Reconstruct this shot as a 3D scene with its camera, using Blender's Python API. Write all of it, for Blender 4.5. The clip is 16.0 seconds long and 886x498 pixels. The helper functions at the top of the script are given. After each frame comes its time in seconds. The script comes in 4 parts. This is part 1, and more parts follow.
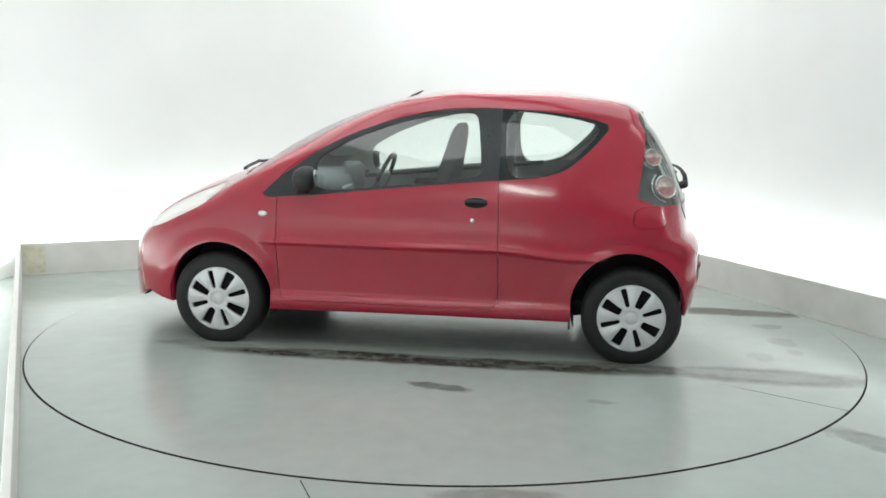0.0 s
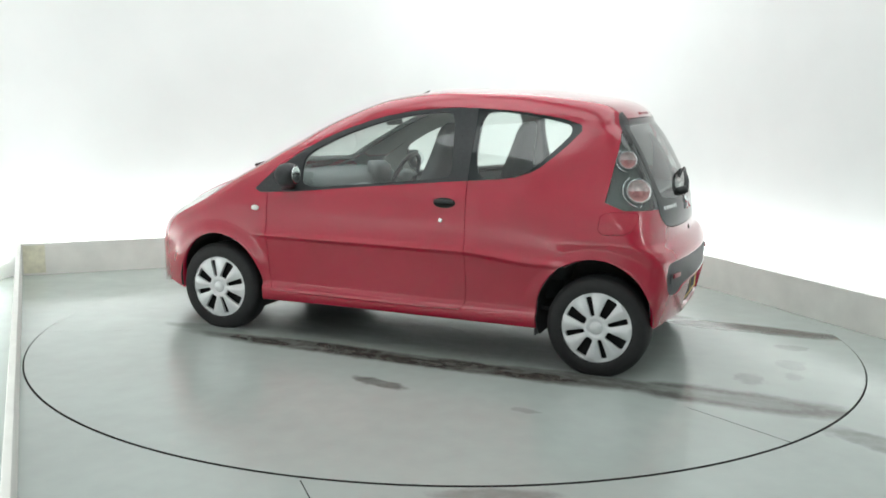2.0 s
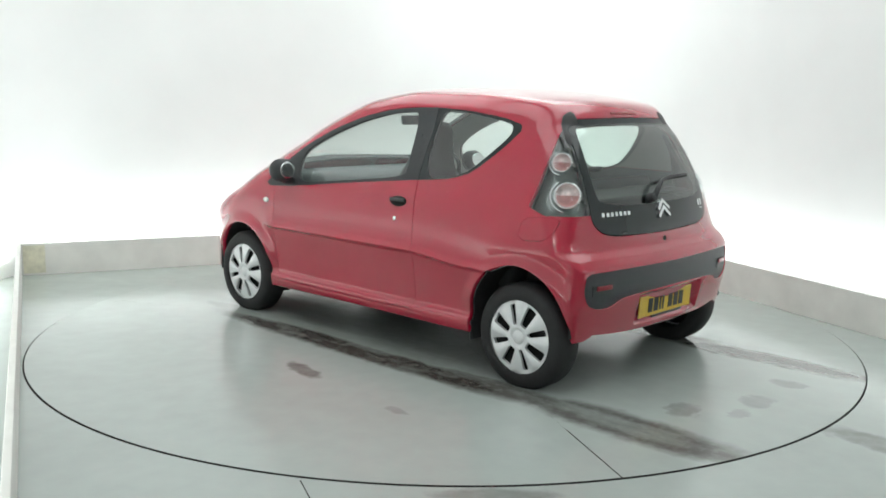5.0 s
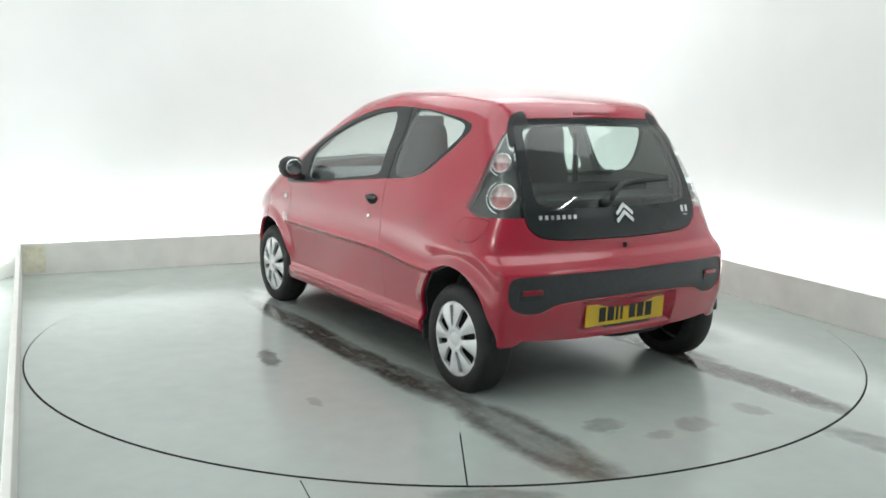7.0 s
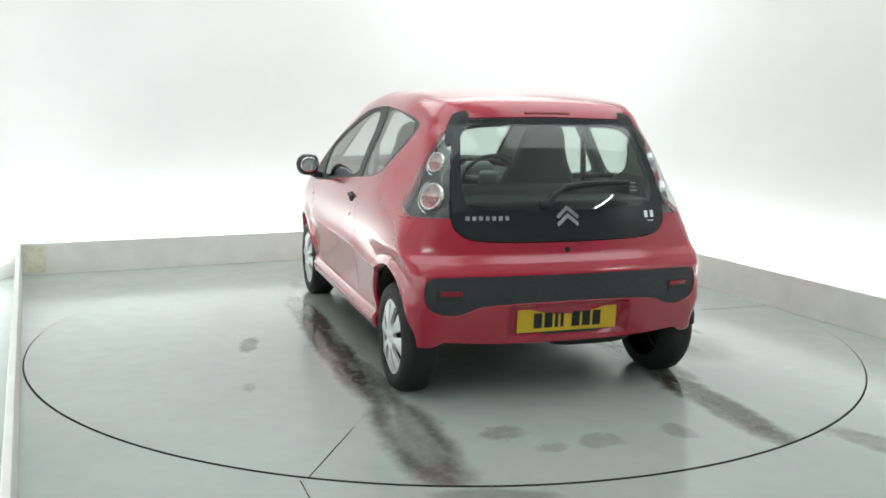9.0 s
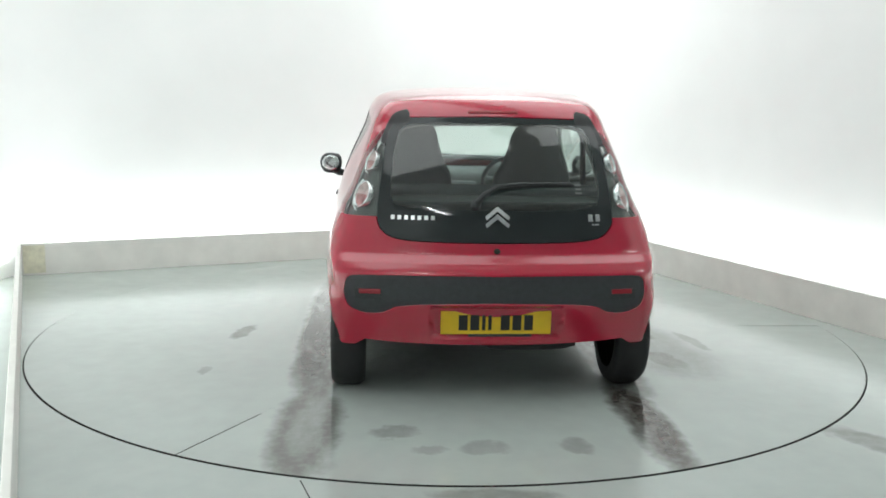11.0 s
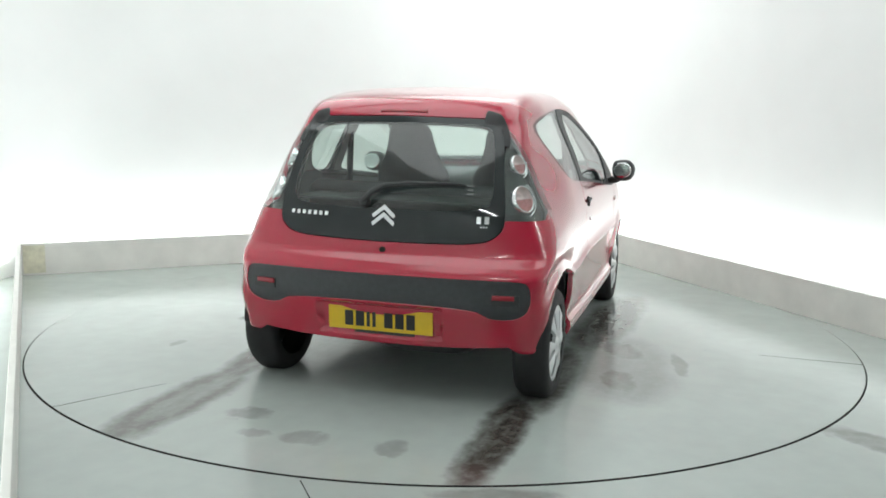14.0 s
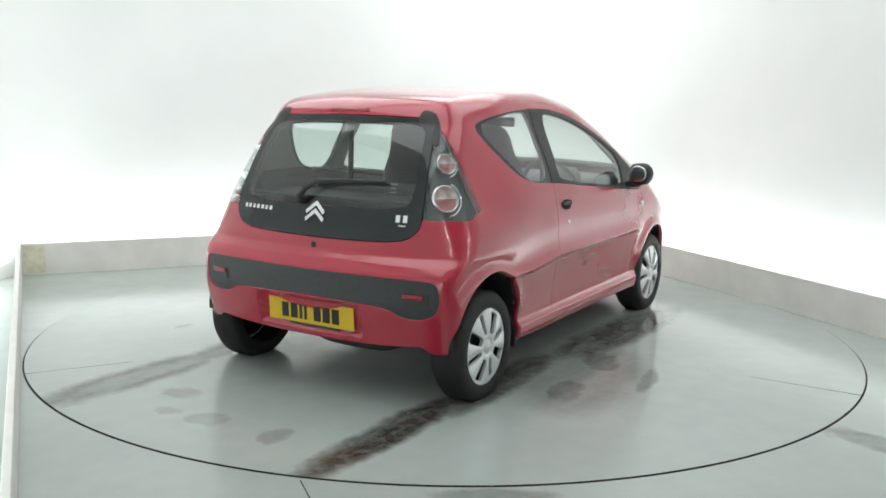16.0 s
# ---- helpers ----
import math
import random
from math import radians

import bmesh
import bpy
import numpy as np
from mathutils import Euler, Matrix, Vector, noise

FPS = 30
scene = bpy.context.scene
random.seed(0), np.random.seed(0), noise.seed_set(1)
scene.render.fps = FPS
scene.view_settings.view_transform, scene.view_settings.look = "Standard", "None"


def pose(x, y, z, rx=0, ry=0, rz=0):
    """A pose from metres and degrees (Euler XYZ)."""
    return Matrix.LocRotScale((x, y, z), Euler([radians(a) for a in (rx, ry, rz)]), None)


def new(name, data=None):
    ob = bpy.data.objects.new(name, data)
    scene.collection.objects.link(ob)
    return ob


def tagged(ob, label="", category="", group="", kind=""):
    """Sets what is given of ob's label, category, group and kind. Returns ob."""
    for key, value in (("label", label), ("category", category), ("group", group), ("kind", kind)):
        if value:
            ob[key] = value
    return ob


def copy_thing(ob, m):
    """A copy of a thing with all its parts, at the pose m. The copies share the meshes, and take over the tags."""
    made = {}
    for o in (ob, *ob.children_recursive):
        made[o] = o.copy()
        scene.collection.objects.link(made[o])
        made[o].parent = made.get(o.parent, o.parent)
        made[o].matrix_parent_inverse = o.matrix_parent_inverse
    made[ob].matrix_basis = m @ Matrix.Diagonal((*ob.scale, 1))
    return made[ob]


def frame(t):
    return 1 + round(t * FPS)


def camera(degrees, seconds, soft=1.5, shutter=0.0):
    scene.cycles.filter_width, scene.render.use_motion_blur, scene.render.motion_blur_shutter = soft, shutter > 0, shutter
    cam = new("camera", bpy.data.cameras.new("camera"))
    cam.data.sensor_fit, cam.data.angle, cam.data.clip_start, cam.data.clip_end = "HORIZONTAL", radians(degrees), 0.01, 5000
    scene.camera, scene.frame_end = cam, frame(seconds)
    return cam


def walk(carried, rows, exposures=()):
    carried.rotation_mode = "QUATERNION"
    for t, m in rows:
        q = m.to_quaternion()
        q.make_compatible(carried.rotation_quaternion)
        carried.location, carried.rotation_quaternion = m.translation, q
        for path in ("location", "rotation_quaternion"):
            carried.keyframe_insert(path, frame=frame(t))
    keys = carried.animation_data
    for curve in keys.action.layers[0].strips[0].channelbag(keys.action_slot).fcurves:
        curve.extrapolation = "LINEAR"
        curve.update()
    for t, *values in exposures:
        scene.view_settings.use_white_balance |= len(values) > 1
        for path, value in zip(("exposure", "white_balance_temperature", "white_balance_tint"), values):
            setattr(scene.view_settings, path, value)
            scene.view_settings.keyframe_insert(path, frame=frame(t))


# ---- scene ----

# ================= camera and its walk =================
FOV = 51.62
EYE = (0.0, -5.634, 1.418)
CAM_POSE = Matrix.Translation(EYE) @ pose(0, 0, 0, 80.689, 0, 0.208) @ pose(0, 0, 0, 0, 0, 0.938)
cam = camera(FOV, 16.0, soft=1.7)
walk(cam, [(0.0, CAM_POSE), (16.0, CAM_POSE)], exposures=[(0.0, 0.0), (16.0, 0.0)])

# the turntable: seconds and heading of the car in degrees
TURN = [(0.0, 172.15), (1.0, 165.00), (2.0, 158.00), (3.0, 150.98), (4.0, 143.88), (5.25, 135.05), (6.5, 126.21),
        (7.5, 119.2), (8.5, 112.11), (9.0, 108.54), (10.25, 99.7), (11.5, 90.85), (12.5, 83.73), (13.5, 76.70),
        (14.5, 69.62), (15.5, 62.55), (16.0, 58.98)]
CAR_OFF = (0.064, -0.125)
DISC_R = 2.429

# ================= world and lamps =================
BOOTH = 24.5                      # turn of the booth about the turntable, degrees
ROOM = pose(0, 0, 0, 0, 0, BOOTH)
U0, U1, V0, V1, ROOM_H = -2.44, 2.40, -5.75, 2.61, 3.3   # faces of the plinths, front wall, ceiling
SET_BACK = 0.32                   # wall behind the plinth

world = bpy.data.worlds.new("world")
scene.world = world
world.use_nodes = True
world.node_tree.nodes["Background"].inputs[0].default_value = (0.8, 0.9, 0.9, 1)
world.node_tree.nodes["Background"].inputs[1].default_value = 0.05


def area_lamp(name, u, v, z, su, sv, watts, rot=(0, 0, 0), colour=(0.94, 1.0, 1.0)):
    data = bpy.data.lights.new(name, "AREA")
    data.shape, data.size, data.size_y, data.energy, data.color = "RECTANGLE", su, sv, watts, colour
    ob = new(name, data)
    ob.matrix_world = ROOM @ pose(u, v, z, *rot)
    return ob


for lu in (-1.25, 1.25):
    for lv in (-1.3, 1.3):
        area_lamp("ceiling_lamp", lu, lv, ROOM_H - 0.09, 2.1, 2.4, 23.5)
    area_lamp("tube_lamp", lu * 1.72, -4.1, 2.75, 0.05, 1.0, 13)
area_lamp("corner_lamp", 1.55, 2.05, ROOM_H - 0.09, 0.5, 0.5, 13)
# tubes in the troughs behind the plinths, washing the walls
area_lamp("trough_lamp", U0 - 0.16, -1.4, 0.12, 0.12, 8.0, 46, (180, 0, 0))
area_lamp("trough_lamp", U1 + 0.16, -1.4, 0.12, 0.12, 8.0, 46, (180, 0, 0))
area_lamp("trough_lamp", 0, V1 + 0.16, 0.12, 4.7, 0.12, 31, (180, 0, 0))


# ================= materials =================
def material(name, colour, rough=0.5, metal=0.0, coat=0.0, grain=0.0, grain_scale=30.0, bump=0.0, bump_scale=120.0,
             stain=0.0, stain_scale=2.0, emit=None, emit_strength=0.0, alpha=1.0, ior=1.5, transmission=0.0, coord="Object", rough_var=0.0):
    m = bpy.data.materials.new(name)
    m.use_nodes = True
    nt = m.node_tree
    b = nt.nodes["Principled BSDF"]
    b.inputs["Base Color"].default_value = (*colour, 1)
    b.inputs["Roughness"].default_value = rough
    b.inputs["Metallic"].default_value = metal
    b.inputs["Coat Weight"].default_value = coat
    b.inputs["Coat Roughness"].default_value = 0.04
    b.inputs["IOR"].default_value = ior
    b.inputs["Transmission Weight"].default_value = transmission
    b.inputs["Alpha"].default_value = alpha
    if emit:
        b.inputs["Emission Color"].default_value = (*emit, 1)
        b.inputs["Emission Strength"].default_value = emit_strength
    tc = nt.nodes.new("ShaderNodeTexCoord")
    if grain or stain:
        mixes = None
        for amount, scale in ((grain, grain_scale), (stain, stain_scale)):
            if not amount:
                continue
            n = nt.nodes.new("ShaderNodeTexNoise")
            n.inputs["Scale"].default_value, n.inputs["Detail"].default_value = scale, 6
            nt.links.new(tc.outputs[coord], n.inputs["Vector"])
            r = nt.nodes.new("ShaderNodeMapRange")
            r.inputs[1].default_value, r.inputs[2].default_value = 0.3, 0.7
            r.inputs[3].default_value, r.inputs[4].default_value = 1 - amount, 1 + amount * 0.5
            nt.links.new(n.outputs["Fac"], r.inputs[0])
            if mixes is None:
                mixes = r.outputs[0]
            else:
                k = nt.nodes.new("ShaderNodeMath")
                k.operation = "MULTIPLY"
                nt.links.new(mixes, k.inputs[0])
                nt.links.new(r.outputs[0], k.inputs[1])
                mixes = k.outputs[0]
        v = nt.nodes.new("ShaderNodeVectorMath")
        v.operation = "SCALE"
        v.inputs[0].default_value = colour
        nt.links.new(mixes, v.inputs["Scale"])
        nt.links.new(v.outputs[0], b.inputs["Base Color"])
    if rough_var:
        n = nt.nodes.new("ShaderNodeTexNoise")
        n.inputs["Scale"].default_value, n.inputs["Detail"].default_value = 5, 5
        nt.links.new(tc.outputs[coord], n.inputs["Vector"])
        r = nt.nodes.new("ShaderNodeMapRange")
        r.inputs[1].default_value, r.inputs[2].default_value = 0.3, 0.7
        r.inputs[3].default_value, r.inputs[4].default_value = max(rough - rough_var, 0.02), rough + rough_var
        nt.links.new(n.outputs["Fac"], r.inputs[0])
        nt.links.new(r.outputs[0], b.inputs["Roughness"])
    if bump:
        n = nt.nodes.new("ShaderNodeTexNoise")
        n.inputs["Scale"].default_value, n.inputs["Detail"].default_value = bump_scale, 4
        nt.links.new(tc.outputs[coord], n.inputs["Vector"])
        k = nt.nodes.new("ShaderNodeBump")
        k.inputs["Strength"].default_value, k.inputs["Distance"].default_value = bump, 0.004
        nt.links.new(n.outputs["Fac"], k.inputs["Height"])
        nt.links.new(k.outputs[0], b.inputs["Normal"])
    return m


RED = material("red_paint", (0.42, 0.0045, 0.032), 0.22, 0.0, 1.0, grain=0.04, grain_scale=6, stain=0.05, stain_scale=1.5)
RED.node_tree.nodes["Principled BSDF"].inputs["Coat Roughness"].default_value = 0.10
BLACK_PLASTIC = material("black_plastic", (0.028, 0.031, 0.033), 0.48, grain=0.25, grain_scale=60, bump=0.25, bump_scale=500)
BLACK_TRIM = material("black_trim_plastic", (0.012, 0.013, 0.014), 0.38, grain=0.2, grain_scale=50, bump=0.15, bump_scale=400)
GREY_PLASTIC = material("dark_grey_plastic", (0.036, 0.04, 0.043), 0.5, grain=0.2, grain_scale=40, bump=0.3, bump_scale=450)
BLACK_GLOSS = material("black_ceramic_glass", (0.018, 0.023, 0.024), 0.06, grain=0.1, grain_scale=8)
RUBBER = material("tyre_rubber", (0.013, 0.013, 0.014), 0.66, grain=0.3, grain_scale=25, bump=0.3, bump_scale=200)
SILVER = material("silver_wheel_paint", (0.74, 0.75, 0.76), 0.3, 0.25, 0.3, grain=0.06, grain_scale=20)
CHROME = material("chrome", (0.82, 0.84, 0.85), 0.08, 1.0)
DARK = material("dark_void", (0.008, 0.008, 0.008), 0.9, grain=0.2)
UNDER = material("underbody_coating", (0.02, 0.02, 0.021), 0.8, grain=0.3, grain_scale=12, bump=0.4, bump_scale=60)
FABRIC = material("dark_grey_seat_fabric", (0.05, 0.055, 0.06), 0.9, grain=0.25, grain_scale=120, bump=0.3, bump_scale=400)
TRIM = material("light_grey_cabin_trim", (0.28, 0.31, 0.31), 0.7, grain=0.12, grain_scale=40, bump=0.2, bump_scale=300)
DASH = material("grey_dashboard_plastic", (0.13, 0.145, 0.15), 0.6, grain=0.15, grain_scale=50, bump=0.2, bump_scale=300)
HEADLINER = material("pale_headliner", (0.5, 0.52, 0.5), 0.9, grain=0.08, grain_scale=60)
YELLOW = material("yellow_number_plate", (0.72, 0.47, 0.012), 0.35, coat=0.3, grain=0.05)
INK = material("black_ink", (0.012, 0.012, 0.012), 0.5)
RED_LENS = material("red_lens", (0.27, 0.005, 0.016), 0.3, coat=0.2, grain=0.15, grain_scale=90)
PALE_RED = material("pink_lamp_reflector", (0.85, 0.66, 0.66), 0.3, 0.5, coat=0.4, grain=0.35, grain_scale=38)
WHITE_LENS = material("white_lens", (0.8, 0.78, 0.75), 0.15, coat=0.5)
LAMP_DARK = material("lamp_housing", (0.12, 0.14, 0.135), 0.3, 0.4, grain=0.2, grain_scale=30)


def glass_material(name, tint, rough=0.0, opacity=0.09):
    m = bpy.data.materials.new(name)
    m.use_nodes = True
    nt = m.node_tree
    nt.nodes.remove(nt.nodes["Principled BSDF"])
    out = nt.nodes["Material Output"]
    tr, gl = nt.nodes.new("ShaderNodeBsdfTransparent"), nt.nodes.new("ShaderNodeBsdfGlossy")
    mix, fr, pw, mr = (nt.nodes.new("ShaderNode" + k) for k in ("MixShader", "LayerWeight", "Math", "MapRange"))
    tr.inputs[0].default_value = (*tint, 1)
    gl.inputs["Roughness"].default_value = rough
    fr.inputs[0].default_value = 0.5
    pw.operation = "POWER"
    pw.inputs[1].default_value = 3.0
    mr.inputs[3].default_value, mr.inputs[4].default_value = opacity, 0.9
    nt.links.new(fr.outputs["Facing"], pw.inputs[0])
    nt.links.new(pw.outputs[0], mr.inputs[0])
    nt.links.new(mr.outputs[0], mix.inputs[0])
    nt.links.new(tr.outputs[0], mix.inputs[1])
    nt.links.new(gl.outputs[0], mix.inputs[2])
    nt.links.new(mix.outputs[0], out.inputs[0])
    return m


GLASS = glass_material("green_tinted_glass", (0.90, 0.955, 0.93), 0.0, 0.12)
REAR_GLASS = glass_material("rear_tinted_glass", (0.74, 0.85, 0.80))
LENS = glass_material("clear_lens", (0.86, 0.9, 0.89))
RED_CLEAR = glass_material("red_clear_plastic", (0.82, 0.5, 0.5))


# ================= small builders =================
def finish(name, verts, faces, mat, parent=None, smooth=False, label="", normals=None):
    me = bpy.data.meshes.new(name)
    me.from_pydata([tuple(v) for v in verts], [], faces)
    me.materials.append(mat)
    me.update()
    if smooth:
        me.polygons.foreach_set("use_smooth", [True] * len(me.polygons))
    if normals is not None:
        me.normals_split_custom_set(normals)
    ob = new(name, me)
    if parent:
        ob.parent = parent
    if label:
        ob["label"] = label
    return ob


def part(name, bm, mat, parent=None, label="", smooth=False):
    me = bpy.data.meshes.new(name)
    bm.to_mesh(me)
    bm.free()
    me.materials.append(mat)
    if smooth:
        me.polygons.foreach_set("use_smooth", [True] * len(me.polygons))
    ob = new(name, me)
    if parent:
        ob.parent = parent
    if label:
        ob["label"] = label
    return ob


def box(sx, sy, sz, m=None, bevel=0.0, segs=2):
    bm = bmesh.new()
    bmesh.ops.create_cube(bm, size=1, matrix=(m or Matrix()) @ Matrix.Diagonal((sx, sy, sz, 1)))
    if bevel:
        bmesh.ops.bevel(bm, geom=bm.edges[:], offset=bevel, segments=segs, affect="EDGES", profile=0.6)
    return bm


def join(*bms):
    out = bms[0]
    for b in bms[1:]:
        me = bpy.data.meshes.new("tmp")
        b.to_mesh(me)
        b.free()
        out.from_mesh(me)
        bpy.data.meshes.remove(me)
    return out


def tube(points, r, sides=8, m=None):
    """A round bar along a line of points."""
    bm = bmesh.new()
    pts = [Vector(p) for p in points]
    rings = []
    for i, p in enumerate(pts):
        d = (pts[min(i + 1, len(pts) - 1)] - pts[max(i - 1, 0)]).normalized()
        a = d.orthogonal().normalized() if i == 0 else (a - d * a.dot(d)).normalized()
        b = d.cross(a)
        rr = r[i] if isinstance(r, (list, tuple)) else r
        rings.append([bm.verts.new(p + rr * (math.cos(k * math.tau / sides) * a + math.sin(k * math.tau / sides) * b)) for k in range(sides)])
    for q, w in zip(rings, rings[1:]):
        for k in range(sides):
            bm.faces.new((q[k], q[(k + 1) % sides], w[(k + 1) % sides], w[k]))
    bm.faces.new(rings[0][::-1])
    bm.faces.new(rings[-1])
    bmesh.ops.recalc_face_normals(bm, faces=bm.faces[:])
    if m:
        bmesh.ops.transform(bm, matrix=m, verts=bm.verts[:])
    return bm


def lathe(profile, sides=48, axis="Y"):
    """A turned solid: (radius, along) pairs spun about the axis."""
    bm = bmesh.new()
    rings = []
    for r, h in profile:
        ring = []
        for k in range(sides):
            c, s = math.cos(k * math.tau / sides) * r, math.sin(k * math.tau / sides) * r
            ring.append(bm.verts.new((c, h, s) if axis == "Y" else (c, s, h)))
        rings.append(ring)
    for q, w in zip(rings, rings[1:]):
        for k in range(sides):
            bm.faces.new((q[k], q[(k + 1) % sides], w[(k + 1) % sides], w[k]))
    bmesh.ops.recalc_face_normals(bm, faces=bm.faces[:])
    return bm


def spline(xs, ys):
    """A smooth curve through knots (monotone where the knots are)."""
    xs, ys = np.array(xs, float), np.array(ys, float)
    h, d = np.diff(xs), np.diff(ys) / np.diff(xs)
    m = np.zeros(len(xs))
    m[0], m[-1] = d[0], d[-1]
    for i in range(1, len(xs) - 1):
        if d[i - 1] * d[i] > 0:
            w1, w2 = 2 * h[i] + h[i - 1], h[i] + 2 * h[i - 1]
            m[i] = (w1 + w2) / (w1 / d[i - 1] + w2 / d[i])

    def f(x):
        x = np.asarray(x, float)
        i = np.clip(np.searchsorted(xs, x) - 1, 0, len(xs) - 2)
        t = (x - xs[i]) / h[i]
        lo, hi = t < 0, t > 1
        tc = np.clip(t, 0, 1)
        y = ((1 + 2 * tc) * (1 - tc) ** 2 * ys[i] + tc * (1 - tc) ** 2 * h[i] * m[i] + tc * tc * (3 - 2 * tc) * ys[i + 1] + tc * tc * (tc - 1) * h[i] * m[i + 1])
        return y + np.where(lo, (x - xs[0]) * m[0], 0) + np.where(hi, (x - xs[-1]) * m[-1], 0)
    return f


# ================= booth =================
def booth_box(name, u0, u1, v0, v1, z0, z1, mat, label, category, bevel=0.0):
    ob = part(name, box(u1 - u0, v1 - v0, z1 - z0, pose((u0 + u1) / 2, (v0 + v1) / 2, (z0 + z1) / 2), bevel), mat)
    ob.matrix_world = ROOM
    return tagged(ob, label, category, kind="structure")


WALL = material("white_booth_wall", (0.8, 0.81, 0.80), 0.85, grain=0.015, grain_scale=3, stain=0.03, stain_scale=0.7)
UNSEEN_GREY = material("grey_unseen_wall_paint", (0.30, 0.31, 0.31), 0.6, grain=0.06, grain_scale=5)
PLINTH = material("off_white_plinth_paint", (0.76, 0.755, 0.715), 0.55, grain=0.05, grain_scale=8, stain=0.08, stain_scale=2.5)
FLOOR = material("grey_floor_paint", (0.41, 0.453, 0.428), 0.19, grain=0.035, grain_scale=9, stain=0.06, stain_scale=1.1, rough_var=0.05)

W0, W1, WB = U0 - SET_BACK, U1 + SET_BACK, V1 + SET_BACK


def curved_wall():
    """Left, back and right walls as one white sheet with swept corners."""
    r, pts = 0.95, [(W0, V0)]
    for cx, cy, a0 in ((W0 + r, WB - r, 180), (W1 - r, WB - r, 90)):
        pts += [(cx + r * math.cos(math.radians(a0 - 90 * k / 24)), cy + r * math.sin(math.radians(a0 - 90 * k / 24))) for k in range(25)]
    pts.append((W1, V0))
    verts, faces, n = [], [], len(pts)
    cx, cy = (W0 + W1) / 2, 0
    for grow in (1.0, 1.04):
        for z in (0, ROOM_H):
            verts += [((x - cx) * grow + cx, y * grow if y > V0 else y, z) for x, y in pts]
    for k in range(n - 1):
        faces += [(k, k + 1, n + k + 1, n + k), (2 * n + k + 1, 2 * n + k, 3 * n + k, 3 * n + k + 1)]
    ob = finish("wall_curved", verts, faces, WALL, None, True)
    ob.matrix_world = ROOM
    return tagged(ob, "plain white booth wall with swept corners, washed with light", "wall", kind="structure")


curved_wall()
# added unseen front wall; its grey cuts the light thrown back on the car
booth_box("wall_front_unseen", W0, W1, V0 - 0.1, V0, 0, ROOM_H, UNSEEN_GREY, "plain grey wall added unseen behind the camera to dim reflections", "wall")
booth_box("ceiling", W0, W1, V0, WB, ROOM_H, ROOM_H + 0.1, WALL, "plain white booth ceiling", "ceiling")
booth_box("plinth_left", U0 - 0.03, U0, V0, V1 + 0.03, 0, 0.252, PLINTH, "low off-white painted board hiding a light trough", "plinth", 0.004)
booth_box("plinth_right", U1, U1 + 0.03, V0, V1 + 0.03, 0, 0.252, PLINTH, "low off-white painted board hiding a light trough", "plinth", 0.004)
booth_box("plinth_back", U0 + 0.002, U1 - 0.002, V1, V1 + 0.03, 0, 0.252, PLINTH, "low off-white painted board hiding a light trough", "plinth", 0.004)

AGED = material("yellowed_paint", (0.73, 0.71, 0.56), 0.6, grain=0.12, grain_scale=25, stain=0.15, stain_scale=9)
booth_box("trim", U0 + 0.012, U0 + 0.17, V1 - 0.004, V1 - 0.0005, 0.02, 0.238, AGED, "yellowed patch of old paint on the plinth", "trim")


def floor_sheet():
    """The booth floor round the turntable, and the pit under its gap."""
    n, r = 192, DISC_R + 0.003
    verts, faces = [], []
    inv = ROOM.inverted()
    for k in range(n):
        a = k * math.tau / n
        d = Vector((math.cos(a), math.sin(a), 0))
        e = inv.to_3x3() @ d
        s = min((W1 if e.x > 0 else W0) / e.x if abs(e.x) > 1e-6 else 1e9, (WB if e.y > 0 else V0) / e.y if abs(e.y) > 1e-6 else 1e9)
        verts += [d * r + Vector((0, 0, -0.05)), d * r, d * max(s, r + 0.002)]
    for k in range(n):
        a, b = 3 * k, 3 * ((k + 1) % n)
        faces += [(a, b, b + 1, a + 1), (a + 1, b + 1, b + 2, a + 2)]
    ob = finish("floor", verts, faces, FLOOR)
    return tagged(ob, "glossy grey painted booth floor with tyre marks", "floor", kind="structure")


floor_sheet()
booth_box("pit", W0, W1, V0, WB, -0.12, -0.06, DARK, "dark pit under the turntable", "floor")

# a joint in the fixed floor beside the turntable
joint = part("floor_joint", box(0.0035, 1.3, 0.004, pose(0, -0.65, 0.0005)), DARK)
joint.matrix_world = pose(-0.530, -2.400, 0, 0, 0, 21)
tagged(joint, "thin dark joint in the painted floor", "joint", kind="structure")

# ================= the car body: one smooth form, cut into panels =================
top_line = spline([-1.62, -1.42, -1.25, -1.2, -1.0, -0.59, -0.24, 0.11, 0.362, 0.654, 0.877, 1.10, 1.30, 1.50, 1.66, 1.78, 1.88],
                  [1.22, 1.32, 1.380, 1.396, 1.443, 1.478, 1.480, 1.438, 1.366, 1.258, 1.140, 1.005, 0.925, 0.845, 0.76, 0.66, 0.50])
rear_line = spline([0.15, 0.26, 0.36, 0.50, 0.61, 0.66, 0.705, 0.80, 0.87, 1.02, 1.15, 1.24, 1.30, 1.36, 1.42],
                   [-1.50, -1.535, -1.56, -1.584, -1.580, -1.552, -1.508, -1.490, -1.474, -1.415, -1.345, -1.288, -1.245, -1.235, -1.22])
plan_half = spline([-1.62, -1.50, -1.38, -1.17, -0.8, -0.4, 0.4, 0.85, 1.2, 1.45, 1.65, 1.80, 1.90],
                   [0.750, 0.765, 0.778, 0.792, 0.803, 0.806, 0.805, 0.801, 0.794, 0.758, 0.668, 0.495, 0.18])
